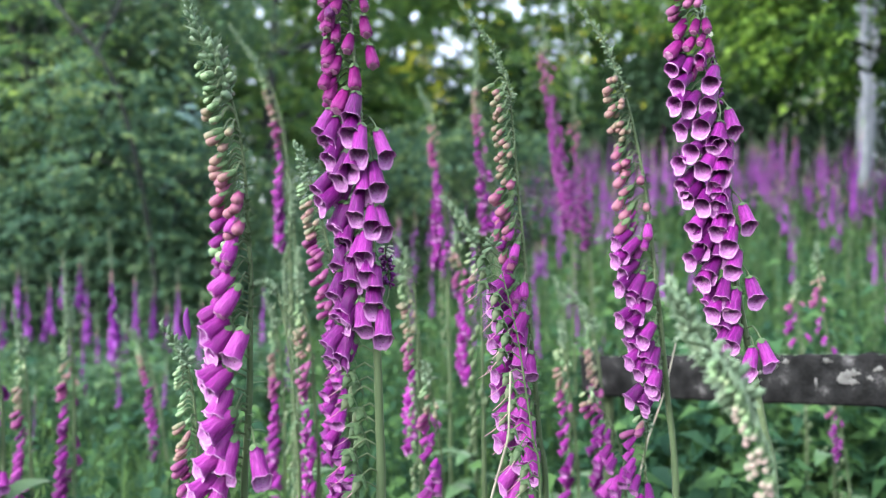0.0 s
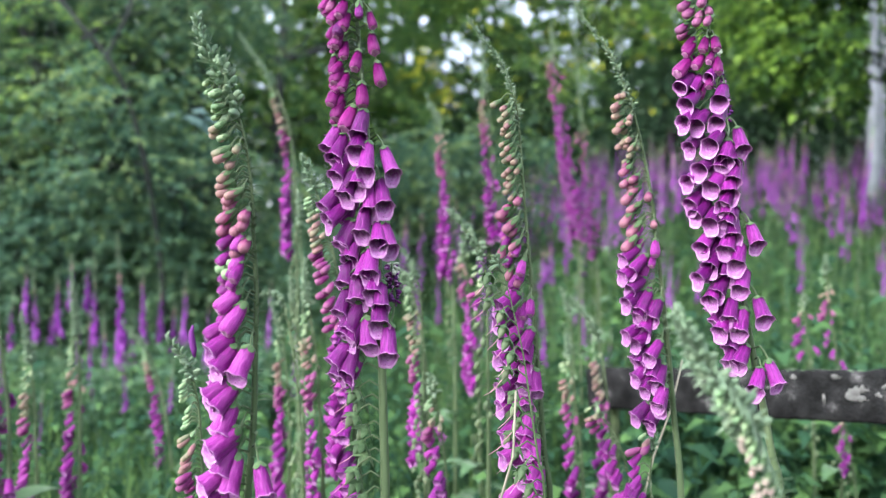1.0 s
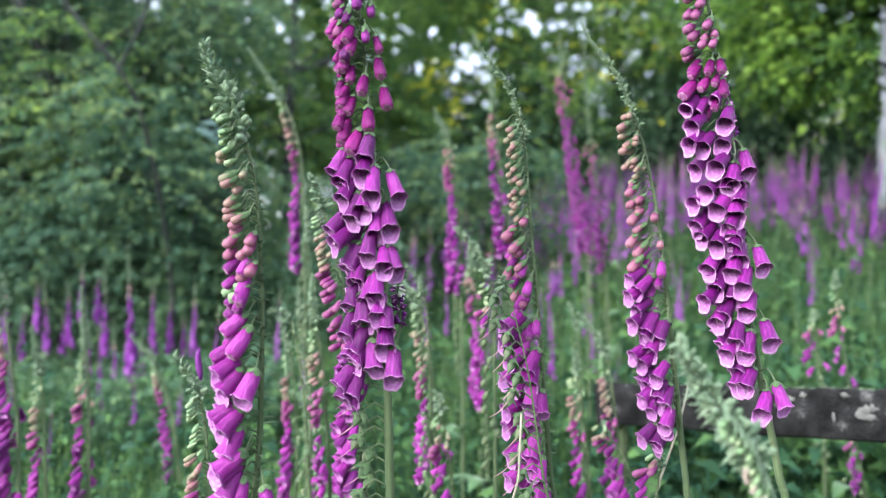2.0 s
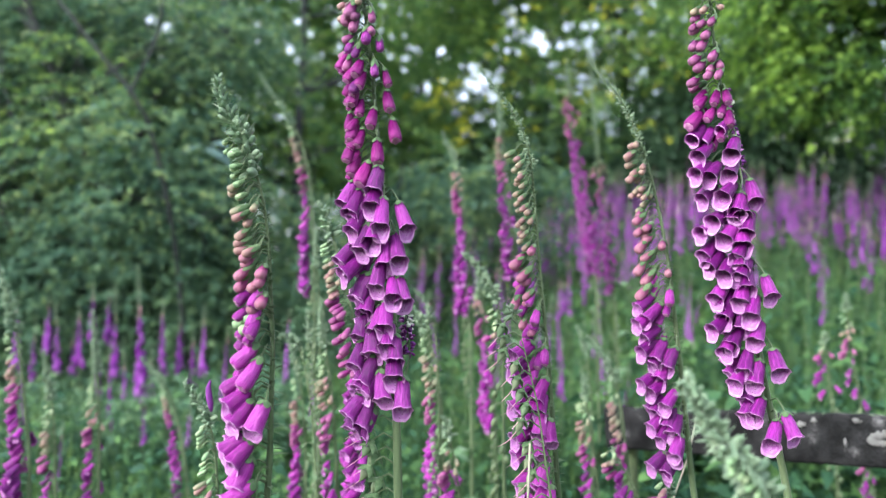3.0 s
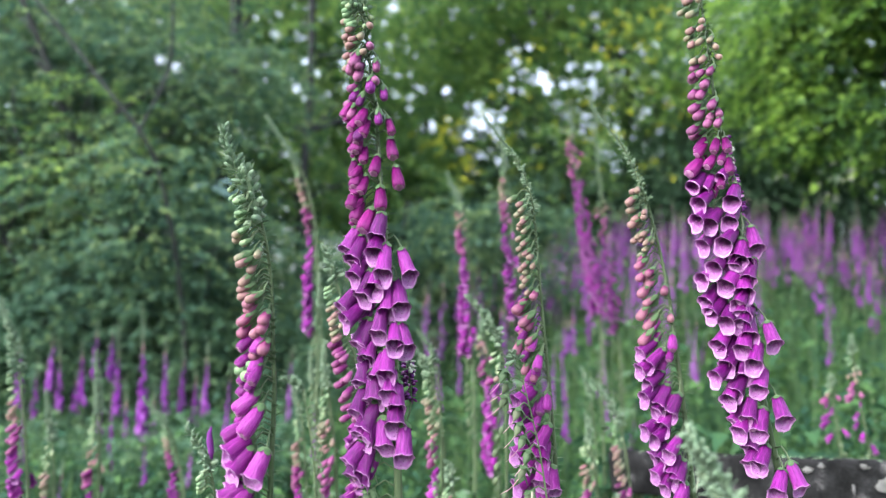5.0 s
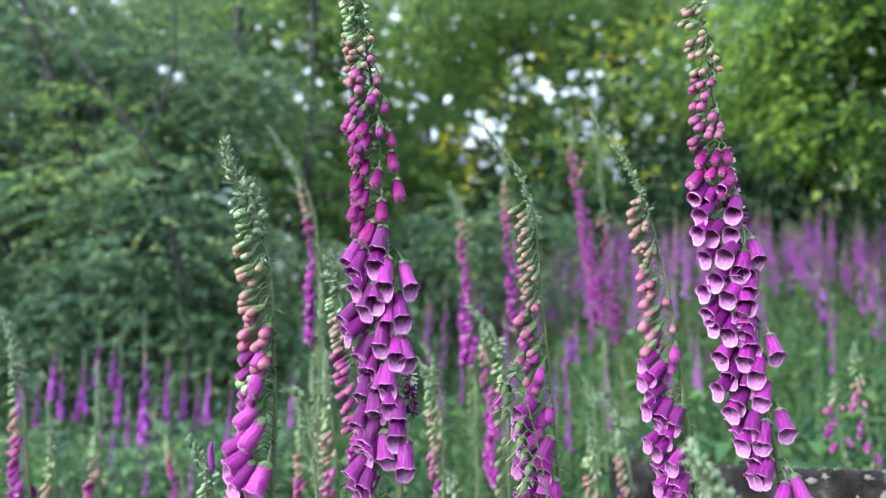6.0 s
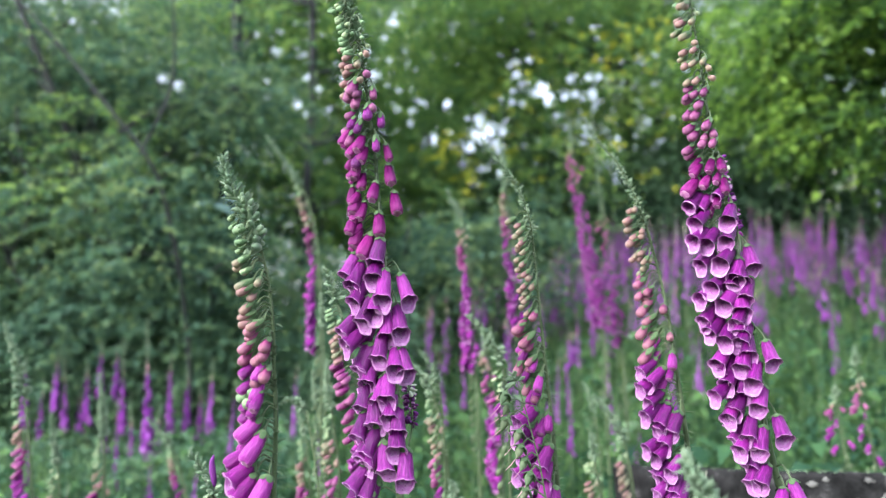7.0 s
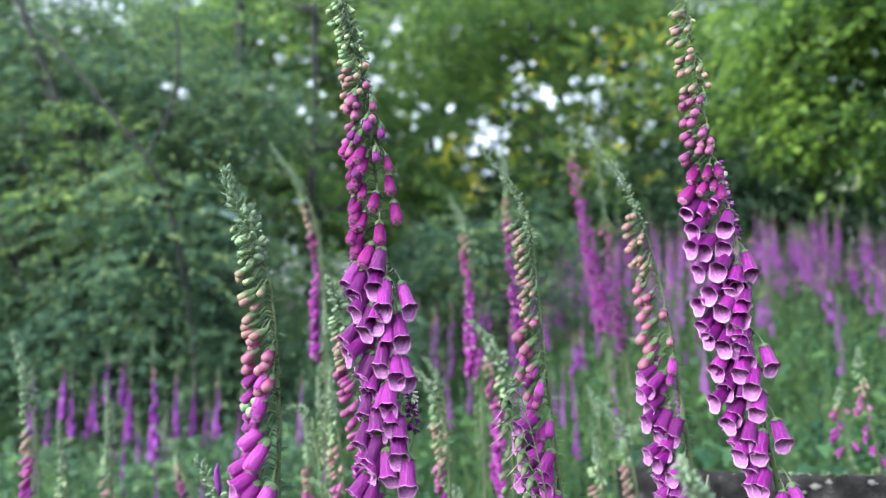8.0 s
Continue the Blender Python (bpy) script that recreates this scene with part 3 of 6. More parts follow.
def green_rest(stem_pts, z_top, z_low, side, spacing, size_top, size_low, spread, seed):
    """Rows of small buds between two heights on one side of a stem."""
    rnd = random.Random(seed)
    pts = curve_points(stem_pts, 60)
    rows, z = [], z_top
    while z > z_low:
        u = (z_top - z) / max(1e-6, z_top - z_low)
        c = at_height(pts, z)
        s = size_top + (size_low - size_top) * u
        rows.append((c.x + side * rnd.uniform(0.4, 1.0) * spread, z, side * rnd.uniform(25, 60), s))
        z -= spacing * rnd.uniform(0.7, 1.3)
    return rows


def nod(rows, degrees):
    """The same buds, held more to one side."""
    return [(x, z, lean + degrees, seen) for x, z, lean, seen in rows]


def mid_foxglove(label, stem, marks, side=-90, seed=0, pink=0.3, size=0.042, spread=65, spacing=0.011, group="foxgloves behind the foreground", leaves=5, tip=1.0):
    """marks: the heights at which green, peach, pink, open and fallen begin, from the tip down. side: azimuth to which the bells hang."""
    rnd = random.Random(seed)
    foot = Vector(stem[-1])
    foot.z = ground_z(foot.x, foot.y) - 0.02
    low = Vector(stem[-1])
    pts = curve_points(list(stem) + ([low.lerp(foot, 0.5)] if low.z - foot.z > 0.1 else []) + [foot], 70)
    n = len(pts)
    plant = thing("foxglove", label, "foxglove", foot, group)
    back = Matrix.Translation(-foot)
    z_green, z_peach, z_pink, z_open, z_end = marks
    b, t = Build(), Build()
    height = pts[0].z - foot.z
    b.tube(pts, [0.0062 * (0.15 + 0.85 * min(1, 1.8 * i / n)) for i in range(n)], 7)
    last = max([i for i in range(n) if pts[i].z >= z_green] + [2]) / (n - 1)
    tip_cluster(t, pts, 0, last, 0.007 * tip, 0.016 * tip, rnd, gap=0.0009, side=Vector((math.sin(radians(side)), -math.cos(radians(side)), 0)))
    z = z_green
    while z > z_end:
        if z > z_peach:
            stage, length, step = "green", 0.015, 0.007
        elif z > z_pink:
            stage, length, step = "peach", 0.021, 0.0065
        elif z > z_open:
            stage, length, step = "pink", 0.027, 0.0085
        else:
            stage, length, step = "open", size * (0.55 + 0.45 * min(1, (z_open - z) / max(0.01, 0.5 * (z_open - z_end)))), spacing
        a = radians(side + rnd.gauss(0, 0.55) * spread)
        o = Vector((math.sin(a), -math.cos(a), 0))
        node = at_height(pts, z)
        base = node + o * (0.012 + 0.25 * length) + Vector((0, 0, 0.002))
        d = rnd.uniform(0.55, 1.1) * (1.0 if stage == "open" else 1.7)
        axis = o * d + Vector((0, 0, -1))
        length *= rnd.uniform(0.85, 1.1)
        if stage == "open":
            me = rnd.choice(MID_BELL_PINK if rnd.random() < pink else MID_BELL)
        else:
            me = MID_BUDS[stage]
        part("bell" if stage == "open" else "bud", me, plant, m=back @ turned(base, axis, o, length, length * 0.98))
        pedicel(b, node, base, 0.0012)
        z -= step * rnd.uniform(0.6, 1.4)
    while z > max(z_end - 0.3, foot.z + 0.3):
        a = radians(side + rnd.uniform(-80, 80))
        o = Vector((math.sin(a), -math.cos(a), 0))
        node = at_height(pts, z)
        base = node + o * 0.018
        pedicel(b, node, base, 0.0012)
        b.pod(base, o * 0.4 + Vector((0, 0, -0.7)), 0.017, 0.006, 0, 6)
        z -= 0.022 * rnd.uniform(0.6, 1.4)
    for name, bb, m in (("stem", b, STEM), ("green_tip", t, TIP)):
        me = bb.mesh(name, [m])
        me.transform(back)
        part(name, me, plant, kind="stuff" if name == "green_tip" else "")
    for k in range(leaves):
        zz = foot.z + height * rnd.uniform(0.06, 0.55)
        p = at_height(pts, zz)
        a = rnd.uniform(0, 6.28)
        o = Vector((math.cos(a), math.sin(a), 0))
        lb = Build()
        lb.blade((0, 0, 0), o + Vector((0, 0, 0.7)), (-o.y, o.x, 0), rnd.uniform(0.10, 0.24), rnd.uniform(0.035, 0.075), 0, 0.55, 0.25, 5)
        part("leaf", lb.mesh("leaf", [LEAF_FOX]), plant, m=back @ Matrix.Translation(p))
    return plant


M_STEM = [(-0.168, 0.950, 1.816), (-0.165, 0.951, 1.791), (-0.154, 0.952, 1.751), (-0.138, 0.952, 1.694), (-0.126, 0.953, 1.607), (-0.119, 0.954, 1.552), (-0.113, 0.955,
    1.496)]
M2_STEM = [(-0.114, 0.955, 1.498), (-0.109, 0.955, 1.451), (-0.100, 0.955, 1.387), (-0.092, 0.955, 1.315), (-0.089, 0.955, 1.244), (-0.086, 0.955, 1.165), (-0.083, 0.955,
    1.107), (-0.080, 0.955, 1.021), (-0.078, 0.955, 0.934)]
M_OPEN = [(-0.103, 1.403, -1, 0.043), (-0.085, 1.398, 19, 0.043), (-0.089, 1.359, 12, 0.044), (-0.105, 1.329, -7, 0.044), (-0.084, 1.305, 14, 0.039), (-0.097, 1.275, -2,
    0.038), (-0.086, 1.233, 1, 0.037), (-0.104, 1.188, 7, 0.040), (-0.076, 1.181, 1, 0.040), (-0.109, 1.443, -10, 0.039), (-0.129, 1.391, -23, 0.037), (-0.120, 1.370, -15,
    0.034), (-0.136, 1.415, -15, 0.028), (-0.144, 1.426, -19, 0.029), (-0.128, 1.310, -13, 0.033), (-0.123, 1.289, -4, 0.032), (-0.116, 1.247, 1, 0.041), (-0.128, 1.258, -8,
    0.031), (-0.123, 1.198, -14, 0.038), (-0.120, 1.153, -13, 0.040), (-0.132, 1.328, -41, 0.020), (-0.141, 1.349, -31, 0.017), (-0.130, 1.223, -12, 0.020), (-0.128, 1.156,
    -32, 0.028), (-0.135, 1.146, -9, 0.027)]
M_YOUNG = [(-0.124, 1.450, -17, 0.033), (-0.140, 1.464, -10, 0.032), (-0.147, 1.476, -10, 0.027), (-0.113, 1.478, 3, 0.032), (-0.134, 1.494, -11, 0.026), (-0.143, 1.503,
    -8, 0.028), (-0.117, 1.517, -8, 0.027), (-0.095, 1.506, 9, 0.031), (-0.136, 1.533, -1, 0.025), (-0.150, 1.515, -1, 0.024), (-0.103, 1.543, 9, 0.029), (-0.143, 1.548, -8,
    0.027), (-0.131, 1.566, -12, 0.026), (-0.106, 1.569, 14, 0.024)]
M_BUD = [(-0.118, 1.579, 4, 0.020), (-0.136, 1.559, -15, 0.022), (-0.113, 1.611, 6, 0.019), (-0.127, 1.622, -2, 0.022), (-0.137, 1.600, -16, 0.018), (-0.146, 1.608, -14,
    0.019), (-0.149, 1.590, -13, 0.018), (-0.146, 1.621, -11, 0.017), (-0.142, 1.639, -8, 0.019), (-0.123, 1.647, 5, 0.015), (-0.144, 1.656, -14, 0.020), (-0.152, 1.652, -5,
    0.021)]
L_STEM = [(-0.292, 0.860, 1.536), (-0.292, 0.862, 1.529), (-0.289, 0.864, 1.518), (-0.281, 0.865, 1.497), (-0.265, 0.867, 1.472), (-0.253, 0.869, 1.446), (-0.242, 0.871,
    1.414), (-0.234, 0.873, 1.375), (-0.229, 0.874, 1.329), (-0.227, 0.876, 1.277), (-0.224, 0.878, 1.224), (-0.225, 0.880, 1.145), (-0.226, 0.881, 1.078), (-0.230, 0.883,
    1.018), (-0.233, 0.885, 0.957)]
L_OPEN = [(-0.239, 1.225, -45, 0.035), (-0.235, 1.209, -27, 0.039), (-0.252, 1.190, -53, 0.035), (-0.248, 1.174, -47, 0.030), (-0.246, 1.161, -33, 0.036), (-0.225, 1.161,
    -21, 0.038), (-0.248, 1.122, -55, 0.028), (-0.243, 1.116, -36, 0.027), (-0.246, 1.097, -19, 0.035), (-0.238, 1.068, -85, 0.031), (-0.241, 1.058, -55, 0.032), (-0.248,
    1.052, -16, 0.025), (-0.241, 1.038, -9, 0.045), (-0.252, 1.023, -67, 0.020), (-0.257, 0.996, -59, 0.019), (-0.256, 0.985, -11, 0.026), (-0.214, 1.028, 19, 0.028)]
L_BUD = [(-0.252, 1.270, -26, 0.013), (-0.236, 1.290, -4, 0.013), (-0.250, 1.289, -27, 0.011), (-0.247, 1.318, -18, 0.015), (-0.251, 1.307, -10, 0.011), (-0.237, 1.338,
    -11, 0.011), (-0.248, 1.337, -27, 0.011), (-0.250, 1.349, -15, 0.007), (-0.251, 1.361, 3, 0.011), (-0.250, 1.379, -12, 0.009), (-0.252, 1.385, -14, 0.008), (-0.254,
    1.399, -10, 0.007), (-0.256, 1.414, -5, 0.007), (-0.258, 1.431, -26, 0.007), (-0.259, 1.445, -24, 0.011), (-0.237, 1.257, -25, 0.013), (-0.251, 1.251, -22, 0.015),
    (-0.239, 1.247, -17, 0.016)]
R_STEM = [(0.323, 1.060, 1.876), (0.327, 1.059, 1.845), (0.331, 1.058, 1.822), (0.336, 1.058, 1.769), (0.344, 1.057, 1.708), (0.349, 1.056, 1.648), (0.355, 1.055, 1.605)]
R2_STEM = [(0.359, 1.055, 1.575), (0.367, 1.054, 1.536), (0.372, 1.054, 1.496), (0.378, 1.053, 1.441), (0.388, 1.053, 1.362), (0.400, 1.052, 1.283), (0.408, 1.052,
    1.212), (0.417, 1.052, 1.157), (0.431, 1.051, 1.086), (0.447, 1.050, 1.000), (0.462, 1.050, 0.904)]
R_YOUNG = [(0.339, 1.567, -20, 0.024), (0.323, 1.562, -37, 0.026), (0.352, 1.548, -30, 0.021), (0.313, 1.540, -38, 0.035), (0.336, 1.544, -36, 0.025), (0.318, 1.519, -40,
    0.032), (0.333, 1.517, -35, 0.031), (0.359, 1.525, -46, 0.026)]
R_OPEN = [(0.327, 1.494, -42, 0.029), (0.362, 1.498, -26, 0.028), (0.339, 1.467, -37, 0.028), (0.364, 1.471, -30, 0.025), (0.325, 1.467, -49, 0.031), (0.360, 1.438, -42,
    0.029), (0.335, 1.438, -41, 0.032), (0.386, 1.442, 3, 0.031), (0.370, 1.422, -23, 0.030), (0.349, 1.401, -52, 0.025), (0.331, 1.384, -57, 0.024), (0.385, 1.398, -21,
    0.029), (0.360, 1.384, -37, 0.035), (0.334, 1.363, -37, 0.026), (0.372, 1.359, -31, 0.029), (0.341, 1.344, -42, 0.028), (0.381, 1.336, -32, 0.027), (0.354, 1.336, -30,
    0.030)]
R_LOW = [(0.347, 1.304, -35, 0.027), (0.371, 1.304, -20, 0.030), (0.403, 1.312, 6, 0.034), (0.387, 1.286, -24, 0.038), (0.358, 1.278, -33, 0.028), (0.347, 1.255, -50,
    0.027), (0.368, 1.244, -32, 0.026), (0.395, 1.251, -23, 0.033), (0.354, 1.232, -30, 0.030), (0.375, 1.213, -18, 0.031), (0.411, 1.213, 3, 0.033), (0.392, 1.198, -20,
    0.039), (0.374, 1.190, -36, 0.034), (0.395, 1.148, -29, 0.030), (0.429, 1.128, 14, 0.033), (0.416, 1.117, -29, 0.026)]
R_BUD = [(0.315, 1.589, -49, 0.022), (0.335, 1.599, -36, 0.020), (0.347, 1.598, -29, 0.019), (0.323, 1.611, -40, 0.022), (0.339, 1.623, -32, 0.020), (0.318, 1.620, -47,
    0.022), (0.326, 1.642, -33, 0.021), (0.315, 1.643, -34, 0.021), (0.316, 1.667, -42, 0.018), (0.326, 1.667, -46, 0.017), (0.338, 1.670, -33, 0.017), (0.318, 1.688, -43,
    0.018), (0.328, 1.687, -39, 0.017), (0.314, 1.711, -42, 0.018), (0.326, 1.713, -44, 0.018), (0.339, 1.715, -31, 0.015), (0.314, 1.731, -48, 0.018), (0.326, 1.730, -45,
    0.016), (0.315, 1.753, -51, 0.019), (0.312, 1.773, -52, 0.020), (0.325, 1.774, -37, 0.015), (0.312, 1.796, -51, 0.019)]
P_STEM = [(0.194, 1.210, 1.678), (0.211, 1.207, 1.641), (0.231, 1.203, 1.617), (0.251, 1.200, 1.589), (0.273, 1.197, 1.539), (0.290, 1.193, 1.484), (0.304, 1.190, 1.421),
    (0.314, 1.187, 1.367), (0.320, 1.183, 1.322), (0.328, 1.180, 1.242), (0.338, 1.177, 1.145), (0.349, 1.173, 1.022), (0.362, 1.170, 0.863)]
P_OPEN = [(0.277, 1.281, -50, 0.033), (0.289, 1.268, -44, 0.035), (0.274, 1.253, -59, 0.028), (0.287, 1.234, -50, 0.032), (0.281, 1.213, -50, 0.032), (0.292, 1.200, -33,
    0.034), (0.313, 1.202, -26, 0.043), (0.281, 1.162, -74, 0.025), (0.294, 1.149, -53, 0.032), (0.295, 1.127, -35, 0.036), (0.295, 1.102, -44, 0.032), (0.300, 1.089, -29,
    0.040), (0.317, 1.072, -25, 0.039), (0.291, 1.042, -43, 0.024), (0.303, 1.038, -23, 0.033), (0.312, 1.139, -37, 0.022)]
P_BUD = [(0.274, 1.371, -39, 0.029), (0.282, 1.349, -52, 0.020), (0.267, 1.337, -34, 0.027), (0.283, 1.320, -40, 0.029), (0.270, 1.298, -38, 0.026), (0.268, 1.390, -45,
    0.020), (0.267, 1.407, -48, 0.019), (0.268, 1.418, -34, 0.016), (0.275, 1.441, -39, 0.015), (0.261, 1.446, -51, 0.018), (0.261, 1.452, -36, 0.015), (0.260, 1.473, -49,
    0.021), (0.264, 1.480, -48, 0.018), (0.258, 1.490, -63, 0.018), (0.255, 1.507, -50, 0.019)]
H_STEM = [(0.022, 1.150, 1.631), (0.039, 1.147, 1.604), (0.059, 1.144, 1.578), (0.084, 1.141, 1.538), (0.098, 1.138, 1.490), (0.106, 1.135, 1.413), (0.111, 1.132, 1.345),
    (0.123, 1.129, 1.217), (0.135, 1.126, 1.073), (0.144, 1.123, 0.964), (0.153, 1.120, 0.879)]
H_OPEN = [(0.093, 1.210, -57, 0.029), (0.087, 1.185, -55, 0.026), (0.097, 1.160, -57, 0.035), (0.116, 1.160, -25, 0.025), (0.093, 1.135, -58, 0.027), (0.101, 1.127, -41,
    0.030), (0.109, 1.111, -14, 0.023), (0.118, 1.102, 0, 0.022), (0.090, 1.086, -57, 0.025), (0.099, 1.082, 9, 0.016), (0.093, 1.061, -61, 0.027), (0.112, 1.038, -14,
    0.027), (0.093, 1.024, -39, 0.027), (0.121, 1.005, -8, 0.018), (0.097, 0.987, -52, 0.019), (0.118, 0.966, -30, 0.023), (0.121, 0.950, -10, 0.040), (0.097, 0.929, -39,
    0.024), (0.105, 0.913, -23, 0.029)]
H_BUD = [(0.081, 1.338, -47, 0.026), (0.092, 1.321, -42, 0.029), (0.096, 1.288, -45, 0.018), (0.072, 1.284, -21, 0.025), (0.106, 1.261, -28, 0.019), (0.084, 1.251, -20,
    0.020), (0.099, 1.239, -24, 0.018), (0.089, 1.358, -37, 0.014), (0.086, 1.375, -43, 0.014), (0.085, 1.398, -42, 0.014), (0.088, 1.416, -46, 0.013), (0.085, 1.431, -45,
    0.013), (0.086, 1.449, -46, 0.013), (0.083, 1.464, -43, 0.014), (0.081, 1.482, -42, 0.014), (0.099, 1.399, -32, 0.011)]
C_STEM = [(0.065, 1.060, 1.264), (0.072, 1.055, 1.249), (0.083, 1.050, 1.212), (0.091, 1.045, 1.180), (0.100, 1.040, 1.142), (0.106, 1.035, 1.107), (0.114, 1.030, 1.050),
    (0.123, 1.025, 0.989), (0.132, 1.020, 0.913)]
FR_STEM = [(0.190, 0.630, 1.221), (0.197, 0.636, 1.209), (0.216, 0.642, 1.179), (0.242, 0.647, 1.146), (0.263, 0.653, 1.115), (0.278, 0.659, 1.076), (0.288, 0.665,
    1.033)]
G_STEM = [(-0.260, 1.300, 1.435), (-0.250, 1.300, 1.412), (-0.235, 1.300, 1.373), (-0.223, 1.300, 1.339), (-0.205, 1.300, 1.270), (-0.185, 1.300, 1.172), (-0.171, 1.300,
    1.054), (-0.161, 1.300, 0.936), (-0.151, 1.300, 0.817)]
K_STEM = [(-0.706, 2.420, 1.975), (-0.665, 2.420, 1.914), (-0.606, 2.420, 1.841), (-0.558, 2.420, 1.745), (-0.526, 2.420, 1.616), (-0.513, 2.420, 1.451), (-0.506, 2.420,
    1.249), (-0.500, 2.420, 0.955), (-0.490, 2.420, 0.436)]
D_STEM = [(-0.093, 2.480, 1.795), (-0.074, 2.480, 1.742), (-0.044, 2.480, 1.701), (-0.018, 2.480, 1.551), (-0.002, 2.480, 1.363), (0.002, 2.480, 1.193), (0.012, 2.480,
    0.874), (0.018, 2.480, 0.418)]
E_STEM = [(0.385, 3.000, 2.205), (0.394, 3.000, 2.091), (0.408, 3.000, 1.978), (0.438, 3.000, 1.727), (0.479, 3.000, 1.500), (0.505, 3.000, 1.296), (0.514, 3.000, 0.977),
    (0.524, 3.000, 0.568), (0.529, 3.000, 0.245)]
E2_STEM = [(0.499, 3.150, 2.300), (0.514, 3.150, 2.086), (0.538, 3.150, 1.823), (0.567, 3.150, 1.584), (0.601, 3.150, 1.298), (0.616, 3.150, 1.059), (0.631, 3.150,
    0.629), (0.641, 3.150, 0.194)]
H2_STEM = [(0.091, 2.600, 1.999), (0.107, 2.600, 1.880), (0.123, 2.600, 1.742), (0.139, 2.600, 1.565), (0.159, 2.600, 1.408), (0.179, 2.600, 1.171), (0.195, 2.600,
    0.836), (0.208, 2.600, 0.378)]
J_STEM = [(-0.147, 1.660, 1.250), (-0.124, 1.660, 1.231), (-0.096, 1.660, 1.200), (-0.071, 1.660, 1.125), (-0.055, 1.660, 1.024), (-0.048, 1.660, 0.874), (-0.045, 1.660,
    0.695)]
N_STEM = [(0.027, 2.360, 1.321), (0.038, 2.360, 1.268), (0.052, 2.360, 1.178), (0.074, 2.360, 1.035), (0.085, 2.360, 0.892), (0.092, 2.360, 0.677), (0.098, 2.360, 0.459)]
LF_STEM = [(-0.007, 1.500, 1.352), (0.013, 1.500, 1.332), (0.036, 1.500, 1.305), (0.057, 1.500, 1.273), (0.068, 1.500, 1.228), (0.073, 1.500, 1.160), (0.076, 1.500,
    1.024), (0.080, 1.500, 0.750)]
Q_STEM = [(-0.504, 2.060, 1.124), (-0.485, 2.060, 1.085), (-0.466, 2.060, 1.023), (-0.453, 2.060, 0.921), (-0.445, 2.060, 0.780), (-0.443, 2.060, 0.558)]
Q2_STEM = [(-0.333, 1.700, 1.250), (-0.331, 1.700, 1.198), (-0.320, 1.700, 1.121), (-0.305, 1.700, 1.018), (-0.294, 1.700, 0.864), (-0.286, 1.700, 0.681)]
S1_STEM = [(-0.446, 1.180, 1.134), (-0.433, 1.180, 1.115), (-0.413, 1.180, 1.090), (-0.397, 1.180, 1.036), (-0.390, 1.180, 0.965), (-0.386, 1.180, 0.856)]
S4_STEM = [(-0.989, 1.930, 1.205), (-0.983, 1.930, 1.146), (-0.974, 1.930, 1.058), (-0.965, 1.930, 0.926), (-0.962, 1.930, 0.779), (-0.962, 1.930, 0.600)]
S7_STEM = [(-1.101, 1.900, 1.104), (-1.092, 1.900, 1.053), (-1.078, 1.900, 0.988), (-1.066, 1.900, 0.873), (-1.060, 1.900, 0.742), (-1.057, 1.900, 0.609)]
S2_STEM = [(-1.084, 2.430, 1.026), (-1.052, 2.430, 0.989), (-1.010, 2.430, 0.952), (-0.972, 2.430, 0.878), (-0.935, 2.430, 0.730), (-0.915, 2.430, 0.582), (-0.903, 2.430,
    0.431)]
Z_STEM = [(-1.146, 1.760, 1.335), (-1.129, 1.760, 1.287), (-1.102, 1.760, 1.212), (-1.076, 1.760, 1.090), (-1.058, 1.760, 0.956), (-1.046, 1.760, 0.820)]
U1_STEM = [(-0.041, 1.530, 1.019), (-0.036, 1.530, 0.996), (-0.028, 1.530, 0.961), (-0.015, 1.530, 0.892), (-0.005, 1.530, 0.811), (-0.002, 1.530, 0.739)]
U2_STEM = [(0.307, 1.930, 1.156), (0.336, 1.930, 1.119), (0.368, 1.930, 1.076), (0.389, 1.930, 1.003), (0.406, 1.930, 0.872), (0.421, 1.930, 0.740), (0.430, 1.930,
    0.606)]
U3_STEM = [(0.291, 1.870, 1.067), (0.295, 1.870, 1.025), (0.302, 1.870, 0.968), (0.318, 1.870, 0.855), (0.329, 1.870, 0.742), (0.335, 1.870, 0.626)]
V1_STEM = [(1.152, 2.320, 1.269), (1.156, 2.320, 1.199), (1.168, 2.320, 1.077), (1.189, 2.320, 0.954), (1.200, 2.320, 0.762), (1.208, 2.320, 0.478)]
V0_STEM = [(1.125, 2.400, 1.143), (1.129, 2.400, 1.070), (1.140, 2.400, 0.962), (1.155, 2.400, 0.781), (1.163, 2.400, 0.451)]
V2_STEM = [(1.127, 2.160, 0.828), (1.134, 2.160, 0.779), (1.147, 2.160, 0.714), (1.160, 2.160, 0.617), (1.167, 2.160, 0.532)]
